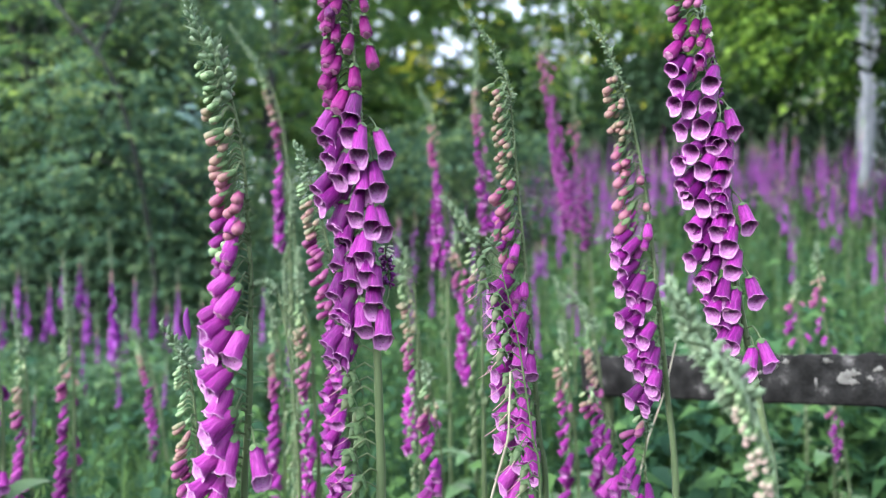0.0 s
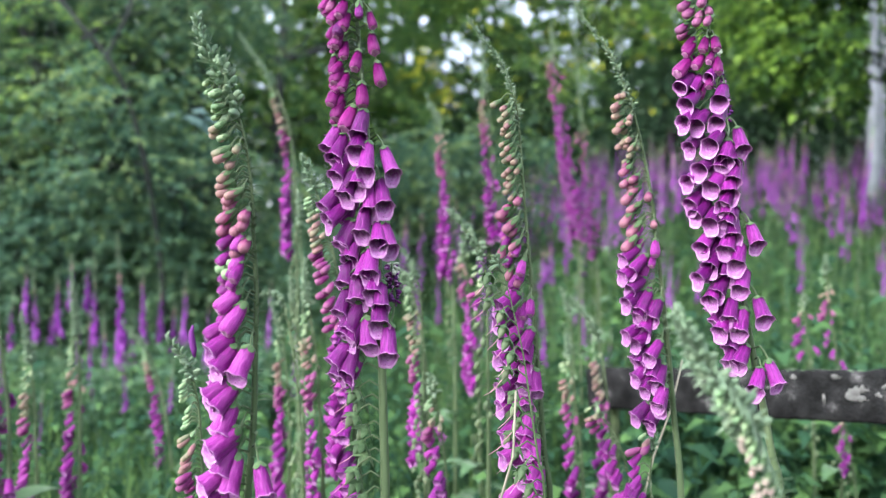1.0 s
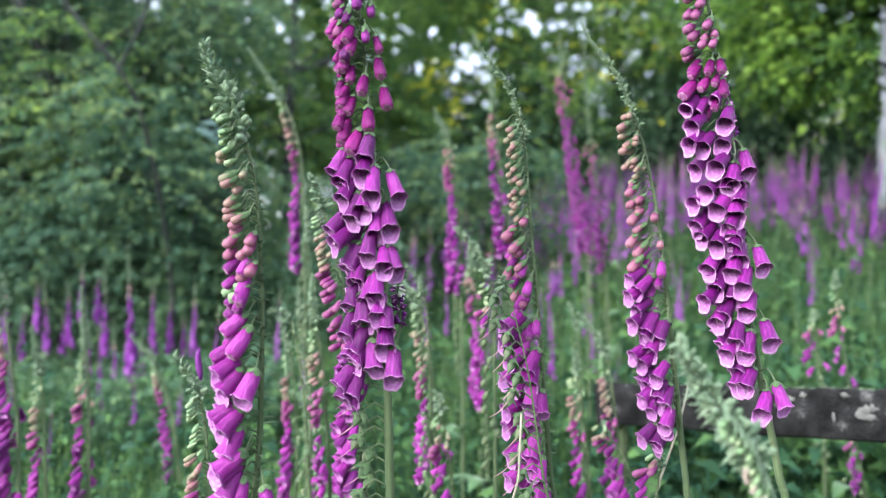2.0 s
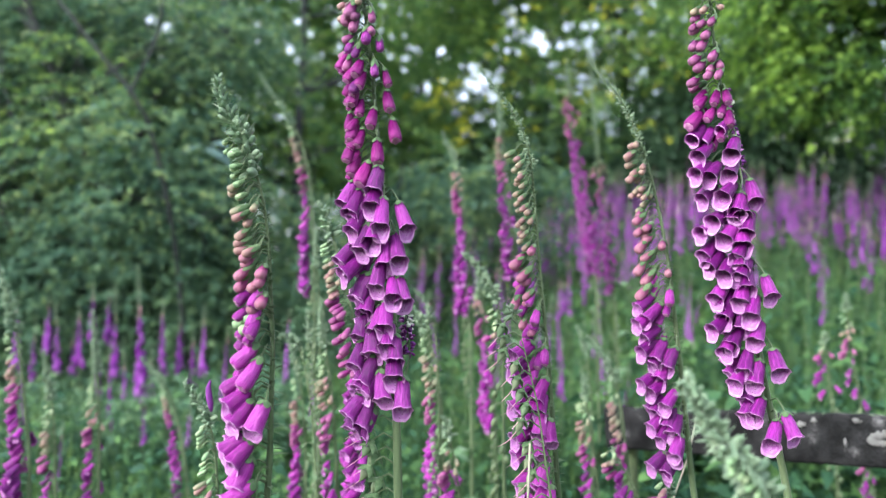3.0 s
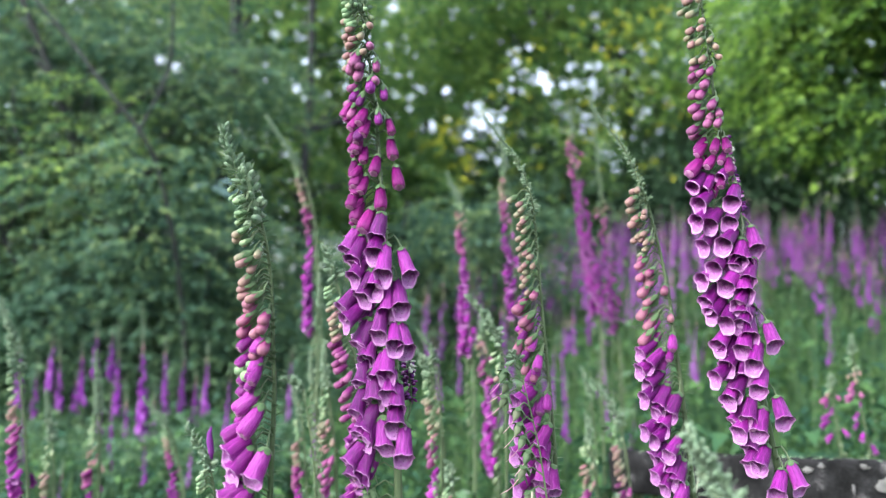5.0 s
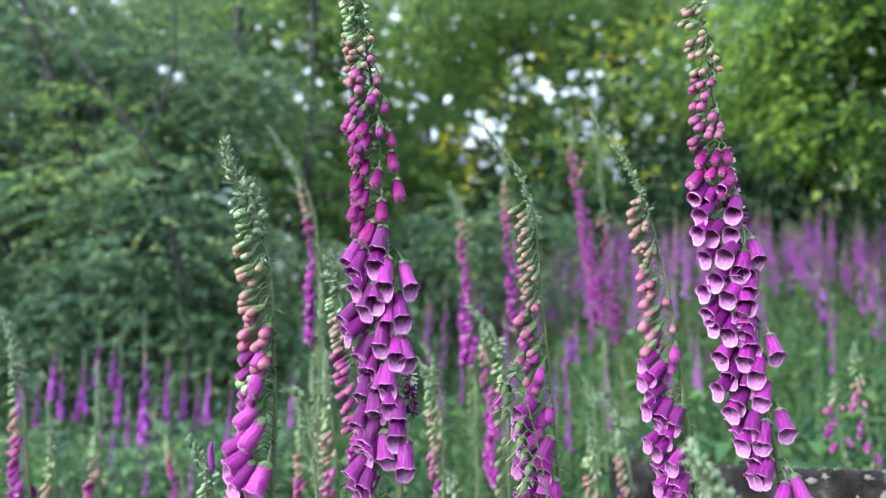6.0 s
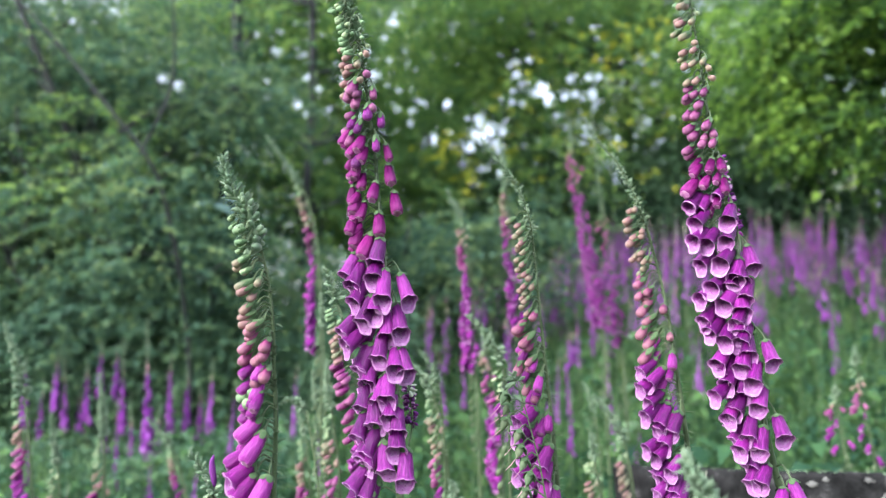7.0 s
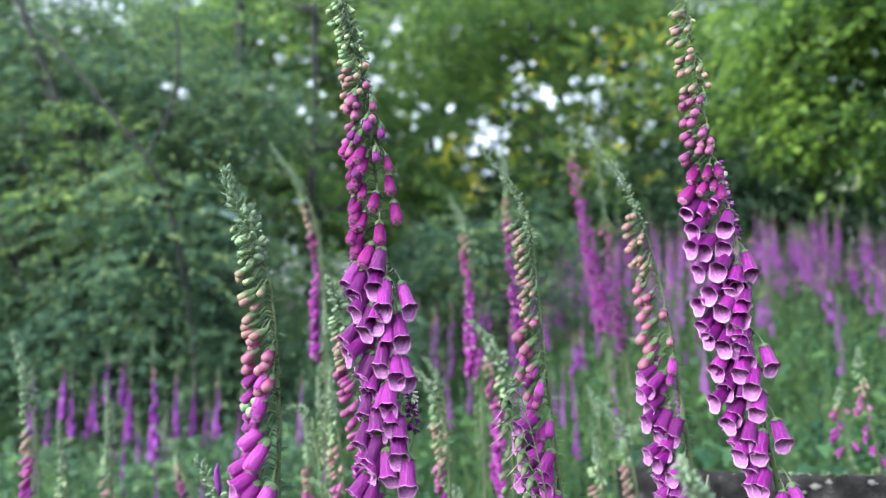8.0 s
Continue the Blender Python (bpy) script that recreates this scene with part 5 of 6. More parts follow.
def spray_leaves(blobs, sprays, per, size, rng, hang=0.12, gaps=(), shell=0.55):
    """Twigs scattered in ellipsoids (x, y, z, rx, ry, rz), each with leaves to both sides; none inside the gaps: balls (x, y, z, r), or narrowing ways (slope, rise, r)."""
    vol = np.array([b[3] * b[4] * b[5] for b in blobs]) ** 0.72
    pick = rng.choice(len(blobs), sprays, p=vol / vol.sum())
    B = np.array(blobs)[pick]
    d = rng.normal(size=(sprays, 3))
    d /= np.linalg.norm(d, axis=1, keepdims=True)
    r = shell + (1.12 - shell) * rng.random(sprays) ** 0.7
    start = B[:, :3] + d * B[:, 3:] * r[:, None]
    out = d * np.array([1, 1, 0.2])
    out += rng.normal(size=out.shape) * np.array([0.45, 0.45, 0.2])
    out[:, 2] -= hang
    out /= np.linalg.norm(out, axis=1, keepdims=True)
    span = size * 0.55 * per * (0.7 + 0.6 * rng.random(sprays))
    k = np.arange(per)
    P = start[:, None] + out[:, None] * (span[:, None] * (k + 0.5)[None] / per)[:, :, None]
    P[:, :, 2] -= (span[:, None] * ((k + 0.5)[None] / per) ** 2) * 0.25
    sgn = np.where(k % 2 == 0, 1.0, -1.0)
    sidev = np.cross(out, [0, 0, 1.0])
    sidev /= np.linalg.norm(sidev, axis=1, keepdims=True) + 1e-9
    A = out[:, None] * 0.6 + sidev[:, None] * sgn[None, :, None] + rng.normal(size=(sprays, per, 3)) * 0.35
    A[:, :, 2] -= 0.3
    P, A = P.reshape(-1, 3), A.reshape(-1, 3)
    keep = rng.random(len(P)) < 0.9
    ragged = 0.4 + 1.0 * rng.random(len(P))
    for g in gaps:
        if len(g) == 4:
            keep &= (((P - g[:3]) ** 2).sum(1) > g[3] ** 2)
        else:
            far = np.maximum(P[:, 1], 0.1)
            keep &= np.hypot((P[:, 0] - 0.006) / far - g[0], (P[:, 2] - 1.25) / far - g[1]) > g[2] * ragged
    P, A = P[keep], A[keep]
    up = rng.normal(size=P.shape) * 0.36 + (0, 0, 1)
    ln = size * (0.6 + 0.8 * rng.random(len(P)))
    return leaf_arrays(P, A, up, ln, ln * (0.5 + 0.25 * rng.random(len(P))))


def stems_to(b, base, top, r0, targets, rng, bend=0.15):
    """A trunk from base to top and tapered limbs from it to each target."""
    base, top = Vector(base), Vector(top)
    pts = []
    for k in range(11):
        u = k / 10
        p = base.lerp(top, u) + Vector((rng.normal() * bend * 0.3, rng.normal() * bend * 0.3, 0)) * math.sin(u * 3.14)
        pts.append(p)
    b.tube(pts, [r0 * (1.25 if k == 0 else 1 - 0.07 * k) for k in range(11)], 10)
    limbs = []
    for tgt in targets:
        tgt = Vector(tgt[:3])
        i = min(9, max(2, int(10 * min(1, max(0.1, (tgt.z - base.z - 0.6) / max(0.1, top.z - base.z))))))
        s = pts[i]
        mid = s.lerp(tgt, 0.5) + Vector((rng.normal() * 0.15, rng.normal() * 0.15, 0.15))
        r = r0 * (0.5 - 0.03 * i)
        limb = Build()
        limbs.append(limb)
        limb.tube(curve_points([s, mid, tgt], 9), [r * (1 - 0.1 * k) for k in range(9)], 7)
        for _ in range(3):
            e = tgt + Vector((rng.normal() * 0.5, rng.normal() * 0.5, rng.normal() * 0.4))
            limb.tube(curve_points([mid.lerp(tgt, 0.4), (mid + e) / 2 + Vector((0, 0, 0.1)), e], 6), [r * 0.4 * (1 - 0.15 * k) for k in range(6)], 5)
    return limbs


def tree(name, label, base, top, r0, blobs, sprays, per, size, leaf, seed, gaps=(), hang=0.12, bark=None, shell=0.55, category="tree", boughs=()):
    rng = np.random.default_rng(seed)
    base = (base[0], base[1], ground_z(base[0], base[1]) - 0.05)
    t = thing(name, label, category, base)
    back = Matrix.Translation(-Vector(base))
    b = Build()
    limbs = stems_to(b, base, top, r0, blobs, rng)
    for r, *line in boughs:
        bough = Build()
        bough.tube(curve_points(line, 24), [r * (1 - 0.028 * k) for k in range(24)], 8)
        limbs.append(bough)
    V, F = spray_leaves(blobs, sprays, per, size, rng, hang, gaps, shell)
    for nm, me in (("trunk", b.mesh("trunk", [bark or BARK])), *(("limb", lb.mesh("limb", [BARK])) for lb in limbs), ("crown", quick("crown", V, F, [leaf], False))):
        me.transform(back)
        part(nm, me, t)
    return t


def fill(rng, x0, x1, y0, y1, z0, z1, n, r):
    """n blobs spread through a box."""
    return [(rng.uniform(x0, x1), rng.uniform(y0, y1), rng.uniform(z0, z1), r * rng.uniform(0.8, 1.3), r * rng.uniform(0.8, 1.3), r * rng.uniform(0.55, 0.95)) for _ in range(n)]


# small holes in the canopy, open to the sky all the way: slope to the side, slope upwards, half-width
SKY_GAP = [(0.008, 0.27, 0.0254), (-0.014, 0.249, 0.0156), (0.025, 0.252, 0.0147), (-0.002, 0.29, 0.0137), (-0.004, 0.197, 0.0137), (-0.067, 0.264, 0.0126),
    (-0.046, 0.313, 0.0137), (-0.024, 0.228, 0.0088), (0.085, 0.328, 0.0166), (-0.255, 0.319, 0.0107), (-0.517, 0.111, 0.0074), (-0.471, 0.115, 0.0066),
    (-0.461, 0.155, 0.0058), (0.036, 0.289, 0.0074), (-0.153, 0.355, 0.014), (-0.158, 0.388, 0.009), (-0.122, 0.433, 0.0099), (0.087, 0.336, 0.0132)]
SKY_GAP += [(0.063, 0.341, 0.0074), (-0.067, 0.264, 0.009), (-0.043, 0.316, 0.0082), (-0.426, 0.351, 0.0124), (-0.45, 0.362, 0.0107), (-0.454, 0.333, 0.0066),
    (-0.658, 0.1, 0.0082), (-0.53, 0.464, 0.0058), (-0.669, 0.295, 0.0082), (-0.102, 0.37, 0.0066), (0.161, 0.403, 0.0066), (0.198, 0.337, 0.0058),
    (-0.284, 0.426, 0.0074), (0.04, 0.366, 0.0066), (0.03, 0.275, 0.0128), (-0.01, 0.268, 0.0112), (0.018, 0.235, 0.0112), (0.004, 0.222, 0.0096),
    (0.03, 0.215, 0.0088), (-0.05, 0.275, 0.0064), (-0.035, 0.255, 0.0072)]
twinkle = random.Random(40)
SKY_GAP += [(twinkle.uniform(0.03, 0.17), twinkle.uniform(0.31, 0.43), twinkle.uniform(0.004, 0.010)) for _ in range(24)]
SKY_GAP += [(twinkle.uniform(-0.30, -0.02), twinkle.uniform(0.27, 0.42), twinkle.uniform(0.004, 0.0085)) for _ in range(26)]
EDGE_GAP = [(twinkle.uniform(0.46, 0.58), twinkle.uniform(0.33, 0.48), twinkle.uniform(0.005, 0.012)) for _ in range(14)]
SKY_GAP += EDGE_GAP + [(twinkle.uniform(-0.34, 0.24), twinkle.triangular(0.22, 0.50, 0.38), twinkle.uniform(0.003, 0.007)) for _ in range(105)]
SKY_GAP += [(twinkle.uniform(-0.55, 0.5), twinkle.triangular(0.20, 0.46, 0.36), twinkle.uniform(0.003, 0.0065)) for _ in range(110)]
rr = random.Random(77)
# trees on the shady side, bluish leaves down to the flowers
hazel = tree("hazel_tree", "many-stemmed hazel with drooping cool green leaves", (-2.3, 6.3), (-4.2, 6.0, 4.6), 0.06,
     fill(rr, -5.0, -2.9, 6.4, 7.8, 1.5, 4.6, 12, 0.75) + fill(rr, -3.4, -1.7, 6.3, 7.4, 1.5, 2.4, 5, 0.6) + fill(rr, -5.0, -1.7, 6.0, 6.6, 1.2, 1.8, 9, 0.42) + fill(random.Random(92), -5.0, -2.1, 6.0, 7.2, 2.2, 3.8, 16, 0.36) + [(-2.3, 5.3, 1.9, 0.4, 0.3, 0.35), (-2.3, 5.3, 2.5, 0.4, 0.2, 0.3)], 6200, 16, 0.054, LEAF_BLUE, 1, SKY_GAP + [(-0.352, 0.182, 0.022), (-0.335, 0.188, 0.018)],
     boughs=((0.022, (-2.15, 5.6, 0.0), (-2.2, 5.5, 1.3), (-2.37, 5.3, 2.4), (-2.7, 5.2, 2.9), (-3.2, 5.2, 3.5), (-3.9, 5.3, 4.2)), (0.014, (-2.5, 5.25, 2.6), (-2.3, 5.3, 3.2), (-2.35, 5.3, 4.2))))
for dx, dz, ax, az, size in ((0.0, 0.0, 0.9, -0.2, 0.24), (0.05, 0.04, 1.0, 0.1, 0.2), (0.1, -0.02, 0.8, -0.5, 0.2), (-0.02, 0.03, -0.6, -0.2, 0.18), (0.16, 0.0, 1.0, -0.25, 0.16)):
    lb = Build()
    lb.blade((0, 0, 0), (ax, -0.5, az), (0.3, 0.9, 0.5), size, size * 0.5, 0, 0.25, 0.2, 6)
    part("large_leaf", lb.mesh("large_leaf", [LEAF_SKY_SHEEN]), hazel, "large leaf with the sky's pale sheen in its colour", Matrix.Translation(Vector((-2.21 + dx, 6.00, 2.34 + dz)) - hazel.matrix_basis.translation))
tree("hazel_tree", "leaning hazel with dark bluish leaves", (-3.6, 7.2), (-5.6, 7.0, 5.0), 0.05,
     fill(rr, -6.4, -3.4, 7.0, 8.8, 1.4, 5.4, 14, 0.9), 2500, 16, 0.066, LEAF_BLUE, 2, SKY_GAP)
# added crown: its lighter leaf colour stands in for sunlit patches among the hazels
tree("hazel_tree", "young hazel with leaves coloured light yellow-green as if sunlit", (-3.6, 5.9), (-3.9, 5.9, 3.2), 0.03,
     fill(rr, -4.6, -3.1, 5.4, 6.2, 2.1, 3.4, 7, 0.36), 420, 9, 0.046, LEAF_MID, 21, SKY_GAP)
tree("oak_tree", "tall woodland tree with a dark straight trunk", (-2.12, 8.9), (-2.05, 8.9, 9.0), 0.075,
     fill(rr, -4.6, -0.8, 11.2, 13.0, 3.2, 8.0, 16, 1.1) + [(-1.95, 8.1, 5.1, 0.7, 0.3, 0.6), (-1.9, 8.1, 2.85, 0.7, 0.3, 0.5), (-2.8, 11.5, 3.5, 0.9, 0.7, 0.7), (-2.2, 11.5, 2.9, 0.9, 0.7, 0.6), (-3.5, 11.5, 3.0, 0.9, 0.7, 0.7)], 6200, 9, 0.076, LEAF_MID, 3, SKY_GAP)
tree("oak_tree", "tall woodland tree with a dark forked trunk", (-3.2, 9.0), (-3.1, 9.2, 8.0), 0.14,
     fill(rr, -6.0, -2.6, 9.6, 11.0, 2.4, 6.2, 14, 1.0), 4400, 9, 0.076, LEAF_MID, 4, SKY_GAP)
tree("hazel_bush", "dark leafy bush at the edge of the flowers", (-1.0, 8.2), (-0.8, 8.4, 2.6), 0.05,
     fill(rr, -2.2, 0.3, 7.6, 9.4, 0.9, 2.15, 12, 0.6), 2600, 9, 0.075, LEAF_BLUE, 5, SKY_GAP, category="bush")
tree("hazel_bush", "low shady bush under the trees", (-3.4, 7.4), (-3.3, 7.5, 1.6), 0.04,
     fill(rr, -5.2, -1.6, 6.6, 8.0, 0.5, 1.55, 14, 0.55), 4600, 9, 0.058, LEAF_HAZED, 18, SKY_GAP, category="bush")
tree("hazel_bush", "low spreading bush, haze put into its pale leaf colour", (-3.3, 6.0), (-3.4, 6.0, 1.5), 0.025,
     fill(random.Random(91), -5.0, -2.5, 5.7, 6.3, 0.75, 1.8, 14, 0.38), 2600, 9, 0.055, LEAF_HAZED, 22, SKY_GAP, category="bush")
# trees behind the field
tree("ash_tree", "airy woodland tree with mixed green leaves", (2.7, 13.5), (2.8, 13.6, 10.0), 0.12,
     fill(rr, -1.2, 5.0, 12.4, 14.6, 2.8, 7.6, 28, 1.1) + fill(rr, 1.6, 7.2, 13.4, 15.0, 6.4, 9.0, 14, 1.0), 12500, 9, 0.082, LEAF_MID, 6, SKY_GAP)
tree("ash_tree", "airy woodland tree with yellow-green leaves", (-0.9, 15.5), (-0.8, 15.6, 10.0), 0.12,
     fill(rr, -3.4, 1.2, 14.4, 16.6, 2.6, 8.6, 16, 1.2), 6000, 9, 0.09, LEAF_MID, 7, SKY_GAP)
tree("ash_tree", "tall ash with a high spreading crown", (-1.2, 17.0), (-1.2, 17.0, 10.0), 0.12,
     fill(rr, -3.0, 3.4, 15.6, 17.4, 6.4, 10.5, 22, 1.1), 4200, 9, 0.12, LEAF_MID, 16, SKY_GAP)
tree("holly_bush", "dark evergreen bush behind the field", (3.2, 12.6), (3.3, 12.6, 4.0), 0.07,
     fill(rr, -0.4, 7.8, 12.0, 13.4, 2.0, 4.3, 36, 0.85) + fill(rr, 3.6, 8.2, 13.2, 14.6, 3.4, 5.4, 12, 0.9), 15000, 9, 0.075, LEAF_DARK, 8, category="bush")
# the bright tree that overhangs the field
tree("lime_tree", "overhanging tree with fresh bright green leaves", (5.5, 7.0), (5.4, 7.2, 8.0), 0.05,
     fill(rr, 2.9, 5.4, 6.2, 7.4, 3.5, 4.9, 18, 0.65) + [(3.15, 6.4, 2.95, 0.35, 0.3, 0.3), (4.0, 6.4, 2.75, 0.3, 0.3, 0.35), (4.4, 6.2, 2.85, 0.4, 0.4, 0.35), (3.95, 6.3, 3.05, 0.3, 0.3, 0.3), (3.4, 6.0, 2.9, 0.3, 0.25, 0.3), (2.95, 6.2, 3.15, 0.35, 0.3, 0.3), (3.3, 6.6, 3.15, 0.5, 0.4, 0.3), (4.9, 6.6, 2.9, 0.5, 0.4, 0.4), (4.7, 6.2, 3.3, 0.6, 0.4, 0.35)], 4600, 9, 0.082, LEAF_BRIGHT, 9, ((3.7, 6.45, 3.0, 0.25), (3.8, 6.6, 3.3, 0.27), (3.9, 6.8, 3.7, 0.3), (4.05, 7.05, 4.1, 0.3)) + tuple((0.563, 0.14 + 0.02 * k, 0.024) for k in range(11)) + tuple(EDGE_GAP), hang=0.35)
tree("lime_tree", "woodland tree with green leaves in shade", (7.5, 10.9), (7.4, 10.9, 9.0), 0.14,
     fill(rr, 4.2, 8.4, 10.6, 11.8, 4.0, 6.4, 12, 1.0), 1300, 9, 0.12, LEAF_BRIGHT, 10, EDGE_GAP)


def pale_trunk():
    x, y = 5.63, 10.1
    z = ground_z(x, y) - 0.05
    t = thing("birch_tree", "pale slim birch trunk with two stems", "tree", (x, y, z))
    for nm, dx, r in (("trunk", 0.0, 0.09), ("side_stem", 0.16, 0.06)):
        b = Build()
        b.tube([(dx * k / 3 + 0.02 * math.sin(k), 0, 0.9 * k) for k in range(8)], [r * (1 - 0.05 * k) for k in range(8)], 12)
        part(nm, b.mesh(nm, [BIRCH]), t)


pale_trunk()


def far_woods():
    rng = np.random.default_rng(30)
    blobs = []
    for k in range(250):
        a = rng.uniform(0, 2 * math.pi)
        d = rng.uniform(19, 30)
        x, y = d * math.sin(a), d * math.cos(a) + 3
        ahead = y > 8 and abs(x) < 20
        top = 12 if ahead else 3.5
        blobs.append((x, y, ground_z(x, y) + rng.uniform(0.5, top), 2.0, 2.0, 1.6))
    V, F = spray_leaves(blobs, 16000, 9, 0.22, rng, 0.2, SKY_GAP, 0.3)
    tagged(new("far_woods", quick("far_woods", V, F, [LEAF_MID], False)), "distant mixed woodland canopy all around the clearing", "woods", kind="stuff")


far_woods()


def scatter_leaves(name, label, category, count, size, leaf, box, seed, gaps=(), r=0.5):
    rng = np.random.default_rng(seed)
    blobs = fill(random.Random(seed), *box, r)
    V, F = spray_leaves(blobs, count, 3, size, rng, 0.1, gaps, 0.1)
    tagged(new(name, quick(name, V, F, [leaf], False)), label, category, kind="stuff")


def hedge():
    """Dark thicket that closes the clearing at the height of the eye."""
    rng = np.random.default_rng(33)
    blobs = []
    for k in range(90):
        a = 2 * math.pi * (k + rng.random()) / 90
        x, y = 17 * math.sin(a), 17 * math.cos(a) + 1
        blobs.append((x, y, ground_z(x, y) + rng.uniform(0.4, 2.4), 1.2, 1.2, 1.2))
    V, F = spray_leaves(blobs, 8000, 9, 0.17, rng, 0.2, SKY_GAP, 0.3)
    tagged(new("thicket", quick("thicket", V, F, [LEAF_DARK], False)), "dark leafy thicket around the clearing", "thicket", kind="stuff")


hedge()
# the yellow leaves here are sunlit ones, their light given by colour
scatter_leaves("sunlit_leaves", "canopy leaves coloured yellow-green as if sunlit", "leaves", 52, 0.065, LEAF_SUNLIT, (-0.8, -0.1, 9.6, 10.6, 3.1, 4.0, 8), 50, (), 0.22)
scatter_leaves("thin_twigs", "thin leafy twigs against a gap of bright sky", "leaves", 170, 0.06, LEAF_MID, (-0.5, 0.6, 11.6, 12.6, 3.6, 4.9, 14), 53, (), 0.3)
scatter_leaves("sunlit_leaves", "small leaves among green ones, sunlit yellow put into their colour", "leaves", 130, 0.08, LEAF_SUNLIT, (0.6, 3.2, 10.8, 11.9, 3.2, 5.8, 26), 51)
scatter_leaves("white_blossom", "clusters of white blossom on a dark bush", "blossom", 18, 0.022, BLOSSOM, (2.22, 2.78, 5.5, 5.7, 2.2, 2.5, 10), 52, (), 0.07)


# ---- grass and herbs ----
def blades(name, label, x, y, h, w, rng):
    """Grass blades: each bent once, narrowing to a point."""
    n = len(x)
    z = np.array([ground_z(a, b) for a, b in zip(x, y)])
    ang = rng.random(n) * 6.28
    lean = 0.15 + 0.5 * rng.random(n)
    d = np.stack([np.cos(ang), np.sin(ang), np.zeros(n)], 1)
    s = np.stack([-np.sin(ang), np.cos(ang), np.zeros(n)], 1)
    P = np.stack([x, y, z], 1)
    up = np.array([0, 0, 1.0])
    H, w = h[:, None], w[:, None]
    m = P + up * H * 0.6 + d * H * (lean * 0.3)[:, None]
    t = P + up * H * 0.95 + d * H * lean[:, None]
    V = np.stack([P + s * w, P - s * w, m + s * w * 0.8, m - s * w * 0.8, t], 1).reshape(-1, 3)
    F = (np.array([[0, 1, 3], [0, 3, 2], [2, 3, 4]])[None] + (np.arange(n) * 5)[:, None, None]).reshape(-1, 3)
    tagged(new(name, quick(name, V, F, [GRASS], False)), label, "grass", kind="stuff")


def grass():
    rng = np.random.default_rng(60)
    n = 70000
    y = 0.9 + 12 * rng.random(n) ** 1.5
    x = (rng.random(n) * 1.7 - 0.8) * (y + 1.2)
    far = rng.random(n) < 0.3
    ring, turn = 0.1 + 10 * rng.random(n) ** 0.8, rng.random(n) * 2 * math.pi
    x, y = np.where(far, ring * np.sin(turn), x), np.where(far, ring * np.cos(turn), y)
    h = (0.25 + 0.45 * rng.random(n)) * (0.8 + 0.35 * np.sin(x * 2.1) * np.cos(y * 1.7))
    h = np.where(np.hypot(x, y) < 0.8, 0.35 * h, h)
    blades("grass", "long fresh green meadow grass", x, y, h, 0.003 + 0.004 * rng.random(n) + 0.0006 * np.abs(y), rng)
    n = 16000
    x, y = rng.uniform(-5.6, -0.4, n), rng.uniform(4.4, 7.2, n)
    blades("tall_grass", "tall soft grass in the shade of the trees", x, y, (0.3 + 0.3 * rng.random(n)) * np.where(y > 5.5, 1.6, 1.0), 0.005 + 0.004 * rng.random(n), rng)
    n = 9000
    y = 2.8 + 8.5 * rng.random(n)
    x = rng.uniform(-0.2, 0.72, n) * y
    blades("tall_grass", "tall thin grass between the flower stalks", x, y, 0.35 + 0.4 * rng.random(n), 0.003 + 0.0005 * y, rng)


grass()


def herbs(name, label, count, size, leaf, x0, x1, y0, y1, h0, h1, seed):
    """Leafy herbs: leaves in pairs up many thin stalks."""
    rng = np.random.default_rng(seed)
    x, y = rng.uniform(x0, x1, count), rng.uniform(y0, y1, count)
    open_ground = np.hypot(x, y) > 0.9
    x, y = x[open_ground], y[open_ground]
    count = len(x)
    z = np.array([ground_z(a, b) for a, b in zip(x, y)])
    h = rng.uniform(h0, h1, count)
    per = 12
    k = np.arange(per)
    u = 0.2 + 0.8 * (k // 2 + 0.5) / (per / 2)
    ang = rng.random(count)[:, None] * 6.28 + (k // 2)[None] * 1.57 + (k % 2)[None] * 3.14
    lean = rng.normal(size=(count, 2)) * 0.12
    P = np.stack([x[:, None] + lean[:, :1] * u * h[:, None], y[:, None] + lean[:, 1:] * u * h[:, None], z[:, None] + h[:, None] * u], 2)
    A = np.stack([np.cos(ang), np.sin(ang), np.full_like(ang, -0.05)], 2) + rng.normal(size=(count, per, 3)) * 0.2
    P, A = P.reshape(-1, 3), A.reshape(-1, 3)
    up = rng.normal(size=P.shape) * 0.3 + (0, 0, 1)
    ln = size * (0.6 + 0.7 * rng.random(len(P)))
    V, F = leaf_arrays(P, A, up, ln, ln * 0.55, 0.2, 0.3)
    # stalks: three-sided
    w = 0.003
    tops = np.stack([x + lean[:, 0] * h, y + lean[:, 1] * h, z + h], 1)
    feet = np.stack([x, y, z], 1)
    tri = np.array([[w, 0, 0], [-w / 2, w * 0.87, 0], [-w / 2, -w * 0.87, 0]])
    SV = np.concatenate([feet[:, None] + tri[None], tops[:, None] + tri[None] * 0.6], 1).reshape(-1, 3)
    SF = (np.array([[0, 1, 4], [0, 4, 3], [1, 2, 5], [1, 5, 4], [2, 0, 3], [2, 3, 5]])[None] + (np.arange(count) * 6)[:, None, None]).reshape(-1, 3)
    me = quick(name, np.concatenate([V, SV]), np.concatenate([F, SF + len(V)]), [leaf], False)
    tagged(new(name, me), label, "herbs", kind="stuff")


